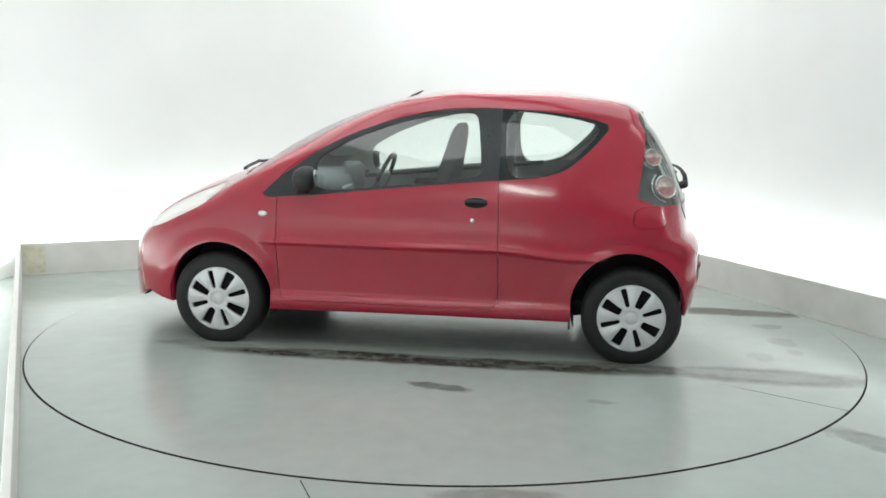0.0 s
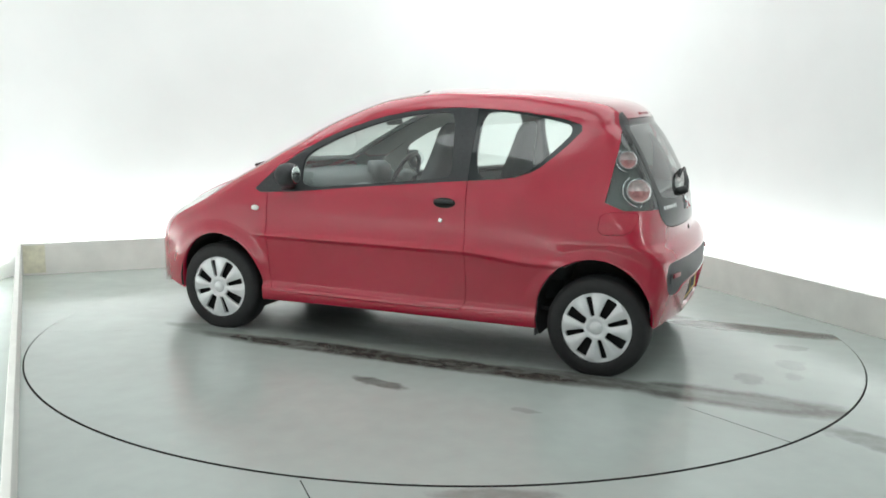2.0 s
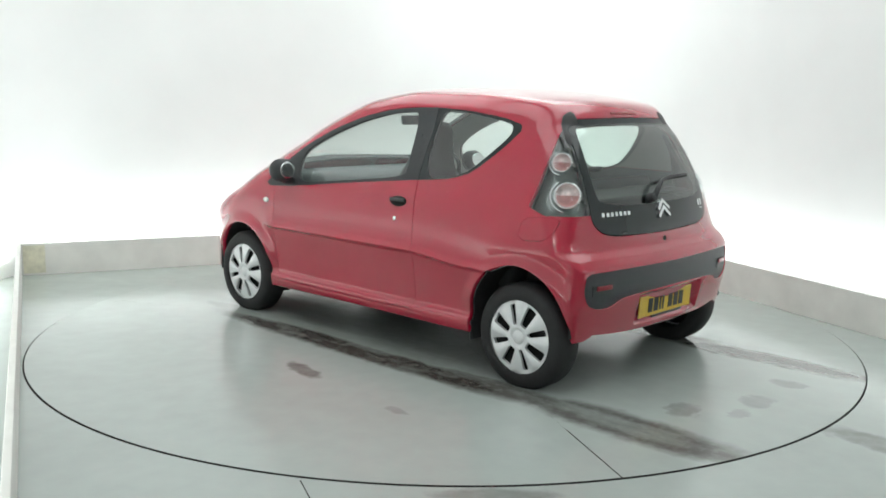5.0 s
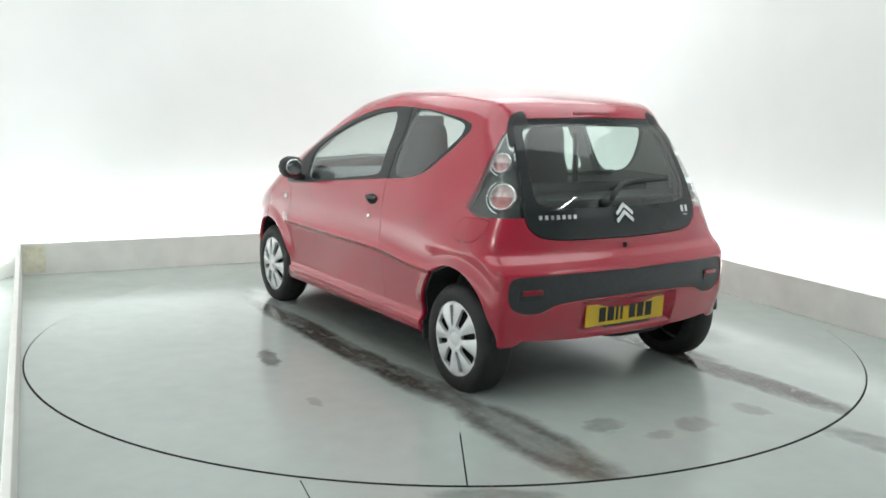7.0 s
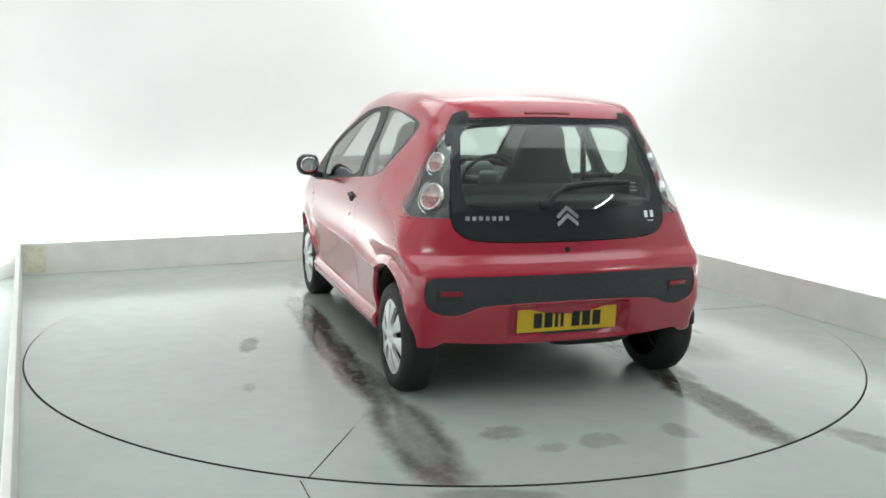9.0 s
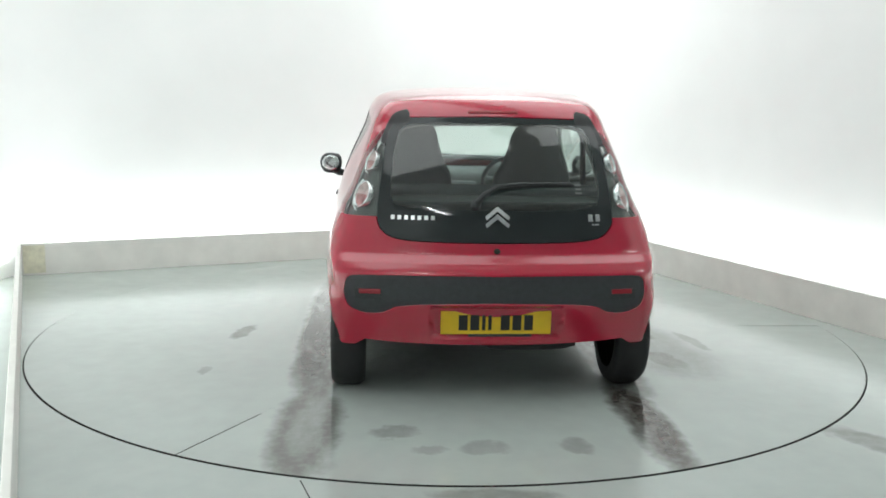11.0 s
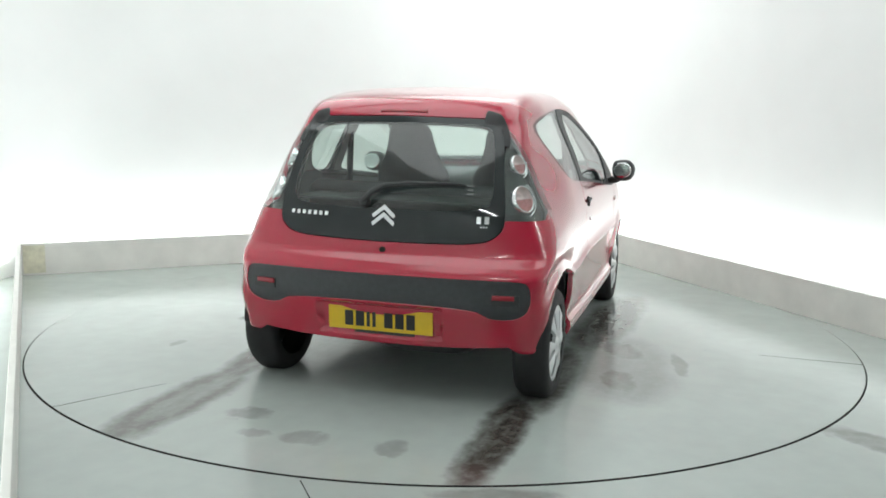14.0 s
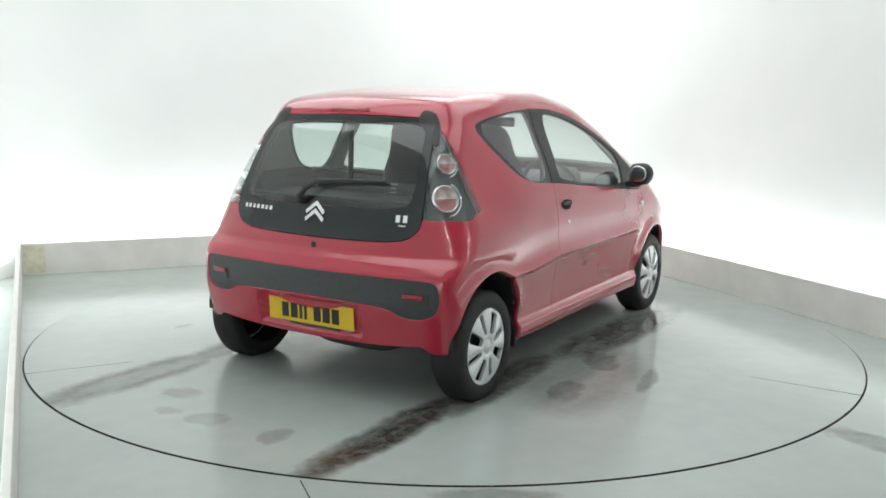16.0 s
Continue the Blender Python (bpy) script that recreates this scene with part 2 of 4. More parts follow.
section = spline([0.15, 0.22, 0.265, 0.287, 0.300, 0.33, 0.42, 0.50, 0.56, 0.585, 0.598, 0.606, 0.616, 0.635, 0.665, 0.70, 0.76, 0.86, 0.95, 1.10, 1.25, 1.30, 1.36, 1.45],
                 [-0.045, -0.024, -0.012, -0.014, -0.028, -0.037, -0.030, -0.020, -0.010, -0.003, 0.010, 0.0155, 0.0115, 0.002, -0.005, -0.009, -0.012, -0.024, -0.046, -0.098, -0.168, -0.188, -0.206, -0.245])
plain_section = spline([0.15, 0.22, 0.30, 0.45, 0.60, 0.76, 0.86, 0.95, 1.10, 1.45], [-0.04, -0.022, -0.014, -0.010, -0.005, -0.009, -0.024, -0.046, -0.098, -0.245])
bottom_line = spline([-1.62, -1.45, -1.2, -0.85, 0.0, 0.85, 1.3, 1.9], [0.275, 0.262, 0.235, 0.215, 0.215, 0.205, 0.17, 0.135])
WHEEL_R, HUB_Z, BASE_X = 0.270, 0.256, 1.17
ARCH = ((1.158, 0.290, 0.304), (-1.146, 0.310, 0.306))


def bump01(t):
    t = np.clip(t, 0, 1)
    return t * t * (3 - 2 * t)


def smax(a, b, k):
    h = np.clip(0.5 + 0.5 * (a - b) / k, 0, 1)
    return b + (a - b) * h + k * h * (1 - h)


def body_field(p):
    """Negative inside the body, about the distance in metres."""
    x, y, z = p[:, 0], np.abs(p[:, 1]), p[:, 2]
    w = plan_half(x)
    # the swage sinks towards the rear wheel and fades into its flare
    zz = z + 0.035 * bump01((-x - 0.40) / 0.45) * bump01((0.98 - z) / 0.36) * bump01((z - 0.34) / 0.14)
    front = bump01((x - 0.80) / 0.14)
    plain = np.maximum(front, bump01((-x - 0.86) / 0.30))
    w = w + section(zz) * (1 - plain) + plain_section(z) * plain
    for cx in (BASE_X, -BASE_X):
        d = np.hypot(x - cx, (z - HUB_Z))
        w = w + 0.017 * bump01((0.425 - d) / 0.085) * bump01((z - 0.30) / 0.14) * bump01((0.76 - z) / 0.12)
    # shoulder under the tail lamps
    w = w + 0.009 * np.exp(-((z - 0.695) / 0.055) ** 2) * bump01((-x - 0.75) / 0.4)
    # the tail draws in towards the roof
    w = w - 0.058 * bump01((z - 0.76) / 0.28) * bump01((-x - 0.72) / 0.62)
    side = (y - w) * 0.96
    xt = x + 0.26 * y * y * bump01((x - 0.1) / 0.6)
    top = (z - (top_line(xt) - 0.043 * (y / 0.6) ** 2.5 * bump01((1.2 - x) / 0.6) - 0.05 * (y / 0.6) ** 2 * bump01((x - 0.9) / 0.4)))
    sl = 0.8 + 0.2 * bump01(np.abs(x + 0.3) / 0.4 * -1 + 1.6)
    top = top * sl
    high = bump01((z - 0.62) / 0.25)
    curve = (0.045 + 0.022 * high) * (y / 0.6) ** 2 + (0.012 + 0.012 * high) * (y / 0.7) ** 8
    pocket = 0.035 * bump01((0.315 - y) / 0.02) * bump01((z - 0.305) / 0.02) * bump01((0.475 - z) / 0.025)
    rear = (rear_line(z) + curve + pocket - x) * 0.93
    f = smax(side, top, 0.07)
    f = smax(f, rear - 0.008 * high, 0.055 + 0.05 * high)
    return smax(f, bottom_line(x) - z, 0.02)


def body_normal(p):
    e = 3e-3
    n = np.stack([body_field(p + np.eye(3)[i] * e) - body_field(p - np.eye(3)[i] * e) for i in range(3)], -1)
    return n / np.maximum(np.linalg.norm(n, axis=1, keepdims=True), 1e-9)


def body_surface(step=(0.017, 0.016, 0.0085)):
    """A net of quads over the whole body."""
    lo, hi = np.array([-1.95, -1.0, 0.05]), np.array([2.05, 1.0, 1.65])
    c0, c1 = np.array([-1.2, -0.36, 0.46]), np.array([1.3, 0.36, 0.60])
    pts, index, quads = [], {}, []
    n = np.round((hi - lo) / np.array(step)).astype(int)

    def vid(key):
        if key not in index:
            index[key] = len(pts)
            pts.append(key)
        return index[key]
    for ax in range(3):
        a, b = [k for k in range(3) if k != ax]
        for end in (0, 1):
            if ax == 2 and end == 0:
                continue
            for i in range(n[a]):
                for j in range(n[b]):
                    q = []
                    for di, dj in ((0, 0), (1, 0), (1, 1), (0, 1)):
                        key = [0, 0, 0]
                        key[ax], key[a], key[b] = end * int(n[ax]), i + di, j + dj
                        q.append(vid(tuple(key)))
                    flip = (end == 1) == (ax == 1)
                    quads.append(tuple(q[::-1]) if flip else tuple(q))
    g = lo + np.array(pts, float) / n * (hi - lo)
    # from a core inside the body straight out through each node of the net
    s = np.clip((g - lo) / (hi - lo) * 1.0, 0, 1) * (c1 - c0) + c0
    d = g - s
    t0, t1 = np.zeros(len(g)), np.ones(len(g))
    for _ in range(26):
        tm = (t0 + t1) / 2
        inside = body_field(s + d * tm[:, None]) < 0
        t0, t1 = np.where(inside, tm, t0), np.where(inside, t1, tm)
    return [list(s + d * t0[:, None]), quads]


class Skin:
    """Points and polygons of the body skin, cut by signed distances."""

    def __init__(self, verts, polys):
        self.v, self.polys = verts, polys

    def split(self, polys, fn):
        """(inside, outside) polygons of the region where fn < 0."""
        arr = np.array(self.v)
        d = fn(arr)
        d = np.where(np.abs(d) < 2e-4, 2e-4, d)
        ins, outs, cache = [], [], {}
        for q in polys:
            s = [d[i] < 0 for i in q]
            if all(s):
                ins.append(q)
            elif not any(s):
                outs.append(q)
            else:
                a, b = [], []
                for i, j in zip(q, q[1:] + q[:1]):
                    (a if d[i] < 0 else b).append(i)
                    if (d[i] < 0) != (d[j] < 0):
                        k = (min(i, j), max(i, j))
                        if k not in cache:
                            t = d[k[0]] / (d[k[0]] - d[k[1]])
                            self.v.append(self.v[k[0]] * (1 - t) + self.v[k[1]] * t)
                            cache[k] = len(self.v) - 1
                        a.append(cache[k])
                        b.append(cache[k])
                if len(a) > 2:
                    ins.append(tuple(a))
                if len(b) > 2:
                    outs.append(tuple(b))
        return ins, outs

    def panel(self, name, polys, mat, parent, depth=0.012, out=0.0, label=""):
        """A panel of the skin, raised by out, with edges turned in by depth."""
        used = sorted({i for q in polys for i in q})
        if not used:
            return None
        arr = np.array([self.v[i] for i in used])
        nrm = body_normal(arr)
        arr = arr + nrm * out
        loc = {i: k for k, i in enumerate(used)}
        faces = [tuple(loc[i] for i in q) for q in polys]
        edges = {}
        for q in faces:
            for i, j in zip(q, q[1:] + q[:1]):
                edges[(i, j)] = 1
        rim = [(i, j) for (i, j) in edges if (j, i) not in edges]
        n0, verts, low = len(faces), list(arr), {}
        if depth:
            for i, j in rim:
                for k in (i, j):
                    if k not in low:
                        low[k] = len(verts)
                        verts.append(arr[k] - nrm[k] * depth)
            faces += [(j, i, low[i], low[j]) for i, j in rim]
        normals = []
        for k, q in enumerate(faces):
            for i in q:
                normals.append(tuple(nrm[i]) if k < n0 else (0.0, 0.0, 0.0))
        return finish(name, verts, faces, mat, parent, True, label, normals)


def outline(points, rounds=2):
    """A closed line with rounded corners (corner cutting)."""
    p = np.array(points, float)
    for _ in range(rounds):
        q = np.roll(p, -1, 0)
        p = np.stack([p * 0.8 + q * 0.2, p * 0.2 + q * 0.8], 1).reshape(-1, 2)
    return p


def poly_distance(xy, p):
    """Signed distance to a closed outline, negative inside."""
    best, inside = np.full(len(xy), 1e9), np.zeros(len(xy), bool)
    for a, b in zip(p, np.roll(p, -1, 0)):
        e, w = b - a, xy - a
        t = np.clip((w @ e) / max(e @ e, 1e-12), 0, 1)
        best = np.minimum(best, ((w - t[:, None] * e) ** 2).sum(1))
        c = ((a[1] > xy[:, 1]) != (b[1] > xy[:, 1]))
        with np.errstate(divide="ignore", invalid="ignore"):
            c &= xy[:, 0] < (b[0] - a[0]) * (xy[:, 1] - a[1]) / (b[1] - a[1]) + a[0]
        inside ^= c
    return np.where(inside, -1, 1) * np.sqrt(best)


def on_side(points, rounds=2, grow=0.0, ymin=0.35):
    p = outline(points, rounds)
    return lambda v: np.maximum(poly_distance(v[:, [0, 2]], p) - grow, ymin - np.abs(v[:, 1]))


def on_rear(points, rounds=2, grow=0.0, xmax=-1.0):
    p = outline(points, rounds)
    return lambda v: np.maximum(poly_distance(np.stack([np.abs(v[:, 1]), v[:, 2]], 1), p) - grow, v[:, 0] - xmax)


# outlines on the side, along and up
GLASS_BAND = [(0.925, 0.850), (0.60, 0.872), (0.18, 0.920), (-0.36, 0.975), (-0.665, 1.000), (-0.80, 1.045), (-0.93, 1.16),
              (-1.035, 1.285), (-0.90, 1.325), (-0.65, 1.358), (-0.38, 1.370), (-0.10, 1.354), (0.148, 1.308), (0.402, 1.218), (0.596, 1.118), (0.794, 0.975)]
DOOR_GLASS = [(0.59, 0.890), (0.18, 0.935), (-0.325, 0.990), (-0.335, 1.05), (-0.30, 1.330), (-0.25, 1.345), (-0.08, 1.330), (0.148, 1.282), (0.38, 1.198), (0.55, 1.105), (0.595, 1.05)]
QUARTER_GLASS = [(-0.485, 1.015), (-0.64, 1.02), (-0.75, 1.055), (-0.85, 1.145), (-0.965, 1.272), (-0.85, 1.300), (-0.65, 1.330), (-0.47, 1.345)]
DOOR = [(0.81, 0.88), (0.815, 0.50), (0.80, 0.29), (0.76, 0.272), (-0.40, 0.272), (-0.445, 0.31), (-0.44, 0.62), (-0.432, 0.99), (-0.42, 1.37), (-0.1, 1.36), (0.2, 1.29), (0.6, 1.12), (0.80, 0.985)]
HEAD_LAMP = [(1.175, 0.905), (1.235, 0.812), (1.35, 0.752), (1.53, 0.668), (1.70, 0.62), (1.82, 0.62), (1.80, 0.76), (1.58, 0.86), (1.35, 0.93)]
TAIL_LAMP = [(-1.170, 0.868), (-1.195, 1.05), (-1.215, 1.20), (-1.20, 1.31), (-1.7, 1.31), (-1.7, 0.868)]
FUEL_FLAP = [(-1.165, 0.858), (-1.155, 0.742), (-1.31, 0.752), (-1.345, 0.80), (-1.35, 0.862)]
# outlines on the rear, across and up
REAR_SCREEN = [(-0.2, 0.752), (0.38, 0.758), (0.50, 0.775), (0.56, 0.83), (0.555, 0.95), (0.53, 1.12), (0.497, 1.318), (0.46, 1.322), (-0.2, 1.335)]
REAR_CLEAR = [(-0.2, 0.90), (0.475, 0.905), (0.50, 0.98), (0.485, 1.13), (0.455, 1.285), (0.30, 1.298), (-0.2, 1.302)]
BUMPER_STRIP = [(-0.2, 0.612), (0.60, 0.612), (0.70, 0.605), (0.715, 0.52), (0.69, 0.455), (0.62, 0.428), (0.53, 0.430), (0.45, 0.475), (-0.2, 0.487)]
SPOILER_END = [(0.402, 1.290), (0.402, 1.360), (0.462, 1.370), (0.520, 1.275), (0.545, 1.200), (0.515, 1.195), (0.490, 1.290)]


def make_car():
    car = new("car")
    v, q = body_surface()
    skin = Skin(v, q)
    polys = q
    polys = skin.split(polys, lambda p: p[:, 2] - bottom_line(p[:, 0]) - 0.003)[1]
    for cx, cz, cr in ARCH:
        polys = skin.split(polys, lambda p: np.maximum(np.hypot(p[:, 0] - cx, np.minimum(p[:, 2] - cz, 1) * np.where(p[:, 2] < cz, 0.55, 1)) - cr, 0.6 - np.abs(p[:, 1])))[1]

    def sides(ps):
        arr = np.array(skin.v)
        left = [f for f in ps if arr[list(f), 1].mean() > 0]
        right = [f for f in ps if arr[list(f), 1].mean() <= 0]
        return left, right
    gap = 0.0021
    # glass band: glass, black frame
    band, polys = skin.split(polys, on_side(GLASS_BAND, 1))
    dg, band = skin.split(band, on_side(DOOR_GLASS, 2))
    qg, band = skin.split(band, on_side(QUARTER_GLASS, 2, 0.018))
    # the black frame parts into door frame and quarter frame
    seam_x = lambda p: -(p[:, 0] + 0.432)
    df, qf = skin.split(band, seam_x)
    for ps, nm, mt, out in ((dg, "door_window", GLASS, -0.006), (qg, "quarter_window", GLASS, -0.004), (df, "window_frame", BLACK_PLASTIC, 0.0), (qf, "quarter_window_surround", BLACK_GLOSS, -0.003)):
        for half in sides(ps):
            ob = skin.panel(nm, half, mt, car, 0.0 if mt is GLASS else 0.02, out, {"door_window": "clear green-tinted side glass", "window_frame": "matt black window frame"}.get(nm, ""))
            if mt is GLASS:
                ob.visible_shadow = False
    # doors
    grow_in, grow_out = on_side(DOOR, 1, -gap), on_side(DOOR, 1, gap)
    door, rest = skin.split(polys, grow_in)
    polys = skin.split(rest, grow_out)[1]
    for half in sides(door):
        skin.panel("door", half, RED, car, 0.02, 0.0, "red door with a sharp swage line")
    # head lamps
    hl, polys = skin.split(polys, on_side(HEAD_LAMP, 2, 0, 0.44))
    for half in sides(hl):
        skin.panel("headlight", half, WHITE_LENS, car, 0.02, -0.003, "clear headlight with bright reflector")
    # windscreen
    def screen(p):
        e = (p[:, 0] - 0.36) / 0.74
        return np.maximum.reduce([0.36 - p[:, 0] - 0.22 * p[:, 1] ** 2, p[:, 0] - 1.10 + 0.30 * p[:, 1] ** 2, np.abs(p[:, 1]) - 0.52 - 0.10 * e])
    ws, polys = skin.split(polys, lambda p: np.maximum(screen(p), 0.7 - p[:, 2]))
    ws, frit = skin.split(ws, lambda p: screen(p) + 0.016)
    skin.panel("windscreen_border", frit, BLACK_GLOSS, car, 0.03, -0.003, "black glass border")
    ob = skin.panel("windscreen", ws, GLASS, car, 0.0, -0.003, "clear raked windscreen")
    ob.visible_shadow = False
    # bonnet
    def hood(p):
        return np.maximum.reduce([1.105 - 0.30 * p[:, 1] ** 2 - p[:, 0], p[:, 0] - 1.70, np.abs(p[:, 1]) - 0.56, 0.6 - p[:, 2]])
    bn, rest = skin.split(polys, lambda p: hood(p) + gap)
    polys = skin.split(rest, lambda p: hood(p) - gap)[1]
    skin.panel("bonnet", bn, RED, car, 0.02)
    # tail: black bumper strip, lamps, rear screen, tailgate
    strip, polys = skin.split(polys, on_rear(BUMPER_STRIP, 2, 0, -1.25))
    skin.panel("bumper_strip", strip, GREY_PLASTIC, car, 0.02, -0.006, "dark grey textured plastic bumper insert")
    ends, polys = skin.split(polys, on_rear(SPOILER_END, 1, 0, -1.175))
    for half in sides(ends):
        skin.panel("spoiler_end", half, BLACK_TRIM, car, 0.02, 0.0015, "black plastic spoiler end")
    rs, rest = skin.split(polys, on_rear(REAR_SCREEN, 2, -0.0015, -1.0))
    rest = skin.split(rest, on_rear(REAR_SCREEN, 2, 0.0035, -1.0))[1]
    lamp, polys = skin.split(rest, on_side(TAIL_LAMP, 1, 0, 0.45))
    wing, lamp = skin.split(lamp, lambda p: np.abs(p[:, 1]) - 0.50 + 0.14 * bump01((p[:, 2] - 1.05) / 0.3))
    polys = polys + wing
    lamps = sides(lamp)
    clear, border = skin.split(rs, on_rear(REAR_CLEAR, 2, 0, -1.0))
    gate = skin.panel("tailgate", border, BLACK_GLOSS, car, 0.02, 0.002, "glossy black all-glass tailgate")
    ob = skin.panel("rear_window", clear, REAR_GLASS, gate, 0.0, 0.002, "tinted rear window glass")
    ob.visible_shadow = False
    skin.panel("tailgate_lining", border, BLACK_PLASTIC, gate, 0.0, -0.03)
    for half in lamps:
        sgn = 1 if np.array([skin.v[i] for i in half[0]])[0, 1] > 0 else -1
        tl = skin.panel("tail_light", half, LAMP_DARK, car, 0.02, -0.045, "smoked rear light cluster with round lamps")
        for (cz, cx, cy, r) in ((0.975, -1.345, 0.645, 0.062), (1.135, -1.278, 0.610, 0.047)):
            c = np.array([[cx, cy * sgn, cz]])
            n = body_normal(c)[0]
            c = c[0] - n * body_field(c)[0] - n * 0.020
            n = n + np.array([0.0, 0.45 * sgn, 0.0])
            n = n / np.linalg.norm(n)
            m = Matrix.Translation(c) @ Vector(n).to_track_quat("Z", "Y").to_matrix().to_4x4()
            bm = lathe([(r * 1.08, -0.02), (r * 1.08, 0.004), (r * 1.0, 0.008), (r * 0.93, 0.0), (r * 0.93, -0.02)], 28, "Z")
            bmesh.ops.transform(bm, matrix=m, verts=bm.verts[:])
            part("lamp_ring", bm, CHROME, tl, "chrome ring", True)
            bm = lathe([(r * 0.93, 0.0), (r * 0.8, -0.010), (r * 0.5, -0.020), (r * 0.3, -0.014), (r * 0.02, -0.008)], 28, "Z")
            bmesh.ops.transform(bm, matrix=m, verts=bm.verts[:])
            part("lamp_reflector", bm, PALE_RED, tl, "pink-tinted reflector bowl", True)
            # the lower half of the bowl is a red filter
            up = m.to_3x3().inverted() @ Vector((0, 0, 1))
            au = math.atan2(up.y, up.x)
            bm = bmesh.new()
            rim = [bm.verts.new(m @ Vector((r * 0.9 * math.cos(au + math.pi * k / 16), r * 0.9 * math.sin(au + math.pi * k / 16), -0.001))) for k in range(8, 25)]
            mid = bm.verts.new(m @ Vector((0, 0, 0.006)))
            for p0, p1 in zip(rim, rim[1:]):
                bm.faces.new((mid, p0, p1))
            part("lamp_filter", bm, RED_CLEAR, tl, "red half-round filter", True)
            side = m.to_3x3().inverted() @ Vector((0.6, sgn, 0))
            a0 = math.atan2(side.y, side.x)
            arc = [m @ Vector((r * 1.33 * math.cos(a0 + math.radians(k)), r * 1.33 * math.sin(a0 + math.radians(k)), -0.006)) for k in range(-70, 71, 10)]
            part("lamp_trim", tube(arc, 0.0045, 6), CHROME, tl, "thin chrome arc", True)
        lens = skin.panel("lamp_cover", half, LENS, tl, 0.0, 0.001, "clear plastic lens")
        lens.visible_shadow = False
    # fuel flap in the left rear wing
    fl = on_side(FUEL_FLAP, 1, -0.001, 0.3)
    flap, rest = skin.split(polys, lambda p: np.maximum(fl(p), -p[:, 1]))
    fo = on_side(FUEL_FLAP, 1, 0.0012, 0.3)
    polys = skin.split(rest, lambda p: np.maximum(fo(p), -p[:, 1]))[1]
    skin.panel("fuel_flap", flap, RED, car, 0.015, 0.0005)
    skin.panel("body", polys, RED, car, 0.025, 0.0, "red painted body shell")
    # lining inside: pale above, grey below the belt line
    shell = polys + door[:]
    up, low = skin.split(shell, lambda p: 1.02 - p[:, 2] + np.where(p[:, 0] > 0.9, 1, 0))
    skin.panel("headliner", up, HEADLINER, car, 0.0, -0.03, "pale grey roof lining")
    low = skin.split(low, lambda p: p[:, 0] - 1.0)[0]
    skin.panel("cabin_lining", low, TRIM, car, 0.0, -0.035, "grey cabin side trim")
    for half in sides(df):
        skin.panel("door_frame_lining", half, HEADLINER, car, 0.0, -0.024)
    for half in sides(qf):
        skin.panel("pillar_lining", half, TRIM, car, 0.0, -0.02)
    return car, skin


CAR, SKIN = make_car()
tagged(CAR, "small red three-door hatchback parked on a turntable", "car")


def make_wheel():
    wheel = new("wheel")
    w, r = 0.080, WHEEL_R
    bm = lathe([(0.186, -w), (0.20, -w - 0.004), (0.245, -w - 0.002), (r - 0.012, -w + 0.012), (r, -w + 0.03), (r, w - 0.03), (r - 0.012, w - 0.012),
                (0.245, w + 0.002), (0.20, w + 0.004), (0.186, w)], 64)
    part("tyre", bm, RUBBER, wheel, "black rubber tyre", True)
    bm = lathe([(0.186, w - 0.002), (0.17, w - 0.035), (0.05, w - 0.04), (0.002, w - 0.04)], 48)
    part("rim", bm, DARK, wheel, "dark steel rim", True)
    # wheel cover: a shallow dome with eight slots
    nr, na = 26, 192
    verts, polys = [], []

    def rel(rr):
        return w - 0.006 + 0.014 * (1 - (rr / 0.192) ** 2) - 0.012 * bump01((0.05 - rr) / 0.02) * bump01((rr - 0.025) / 0.01)
    for i in range(nr + 1):
        rr = 0.004 + (0.192 - 0.004) * i / nr
        for k in range(na):
            a = k * math.tau / na
            crown = 0.006 * math.cos(8 * a) * float(bump01((rr - 0.05) / 0.06) * bump01((0.188 - rr) / 0.02))
            verts.append(np.array([rr * math.cos(a), float(rel(rr)) + crown, rr * math.sin(a)]))
    for i in range(nr):
        for k in range(na):
            k2 = (k + 1) % na
            polys.append((i * na + k, (i + 1) * na + k, (i + 1) * na + k2, i * na + k2))
    sk = Skin(verts, polys)

    def slots(p):
        rr, a = np.hypot(p[:, 0], p[:, 2]), np.arctan2(p[:, 2], p[:, 0])
        best = np.full(len(p), 9.0)
        for k in range(8):
            c = (k + 0.5) * math.tau / 8
            da = (a - c + math.pi) % math.tau - math.pi
            lx, ly = rr * np.cos(da) - 0.115, rr * np.sin(da)
            half = (0.0245 if k % 2 else 0.0135) * (1 + 0.22 * np.clip(lx / 0.052, -1, 1))
            e = 0.009
            d = np.hypot(np.maximum(np.abs(lx) - 0.052 + e, 0), np.maximum(np.abs(ly) - half + e, 0)) - e
            best = np.minimum(best, d)
        return best
    polys = sk.split(polys, slots)[1]
    v = np.array(sk.v)
    edges = {}
    for q in polys:
        for i, j in zip(q, q[1:] + q[:1]):
            edges[(i, j)] = 1
    vs, fs, low = list(v), [tuple(q) for q in polys], {}
    for (i, j) in list(edges):
        if (j, i) not in edges:
            for k in (i, j):
                if k not in low:
                    low[k] = len(vs)
                    vs.append(v[k] - np.array([0, 0.016, 0]))
            fs.append((j, i, low[i], low[j]))
    cover = finish("wheel_cover", vs, fs, SILVER, wheel, False, "silver eight-spoke plastic wheel cover")
    me = cover.data
    me.polygons.foreach_set("use_smooth", [k < len(polys) for k in range(len(fs))])
    part("hub_cap", lathe([(0.027, w - 0.006), (0.026, w + 0.005), (0.02, w + 0.008), (0.002, w + 0.009)], 24), SILVER, wheel, "", True)
    return wheel


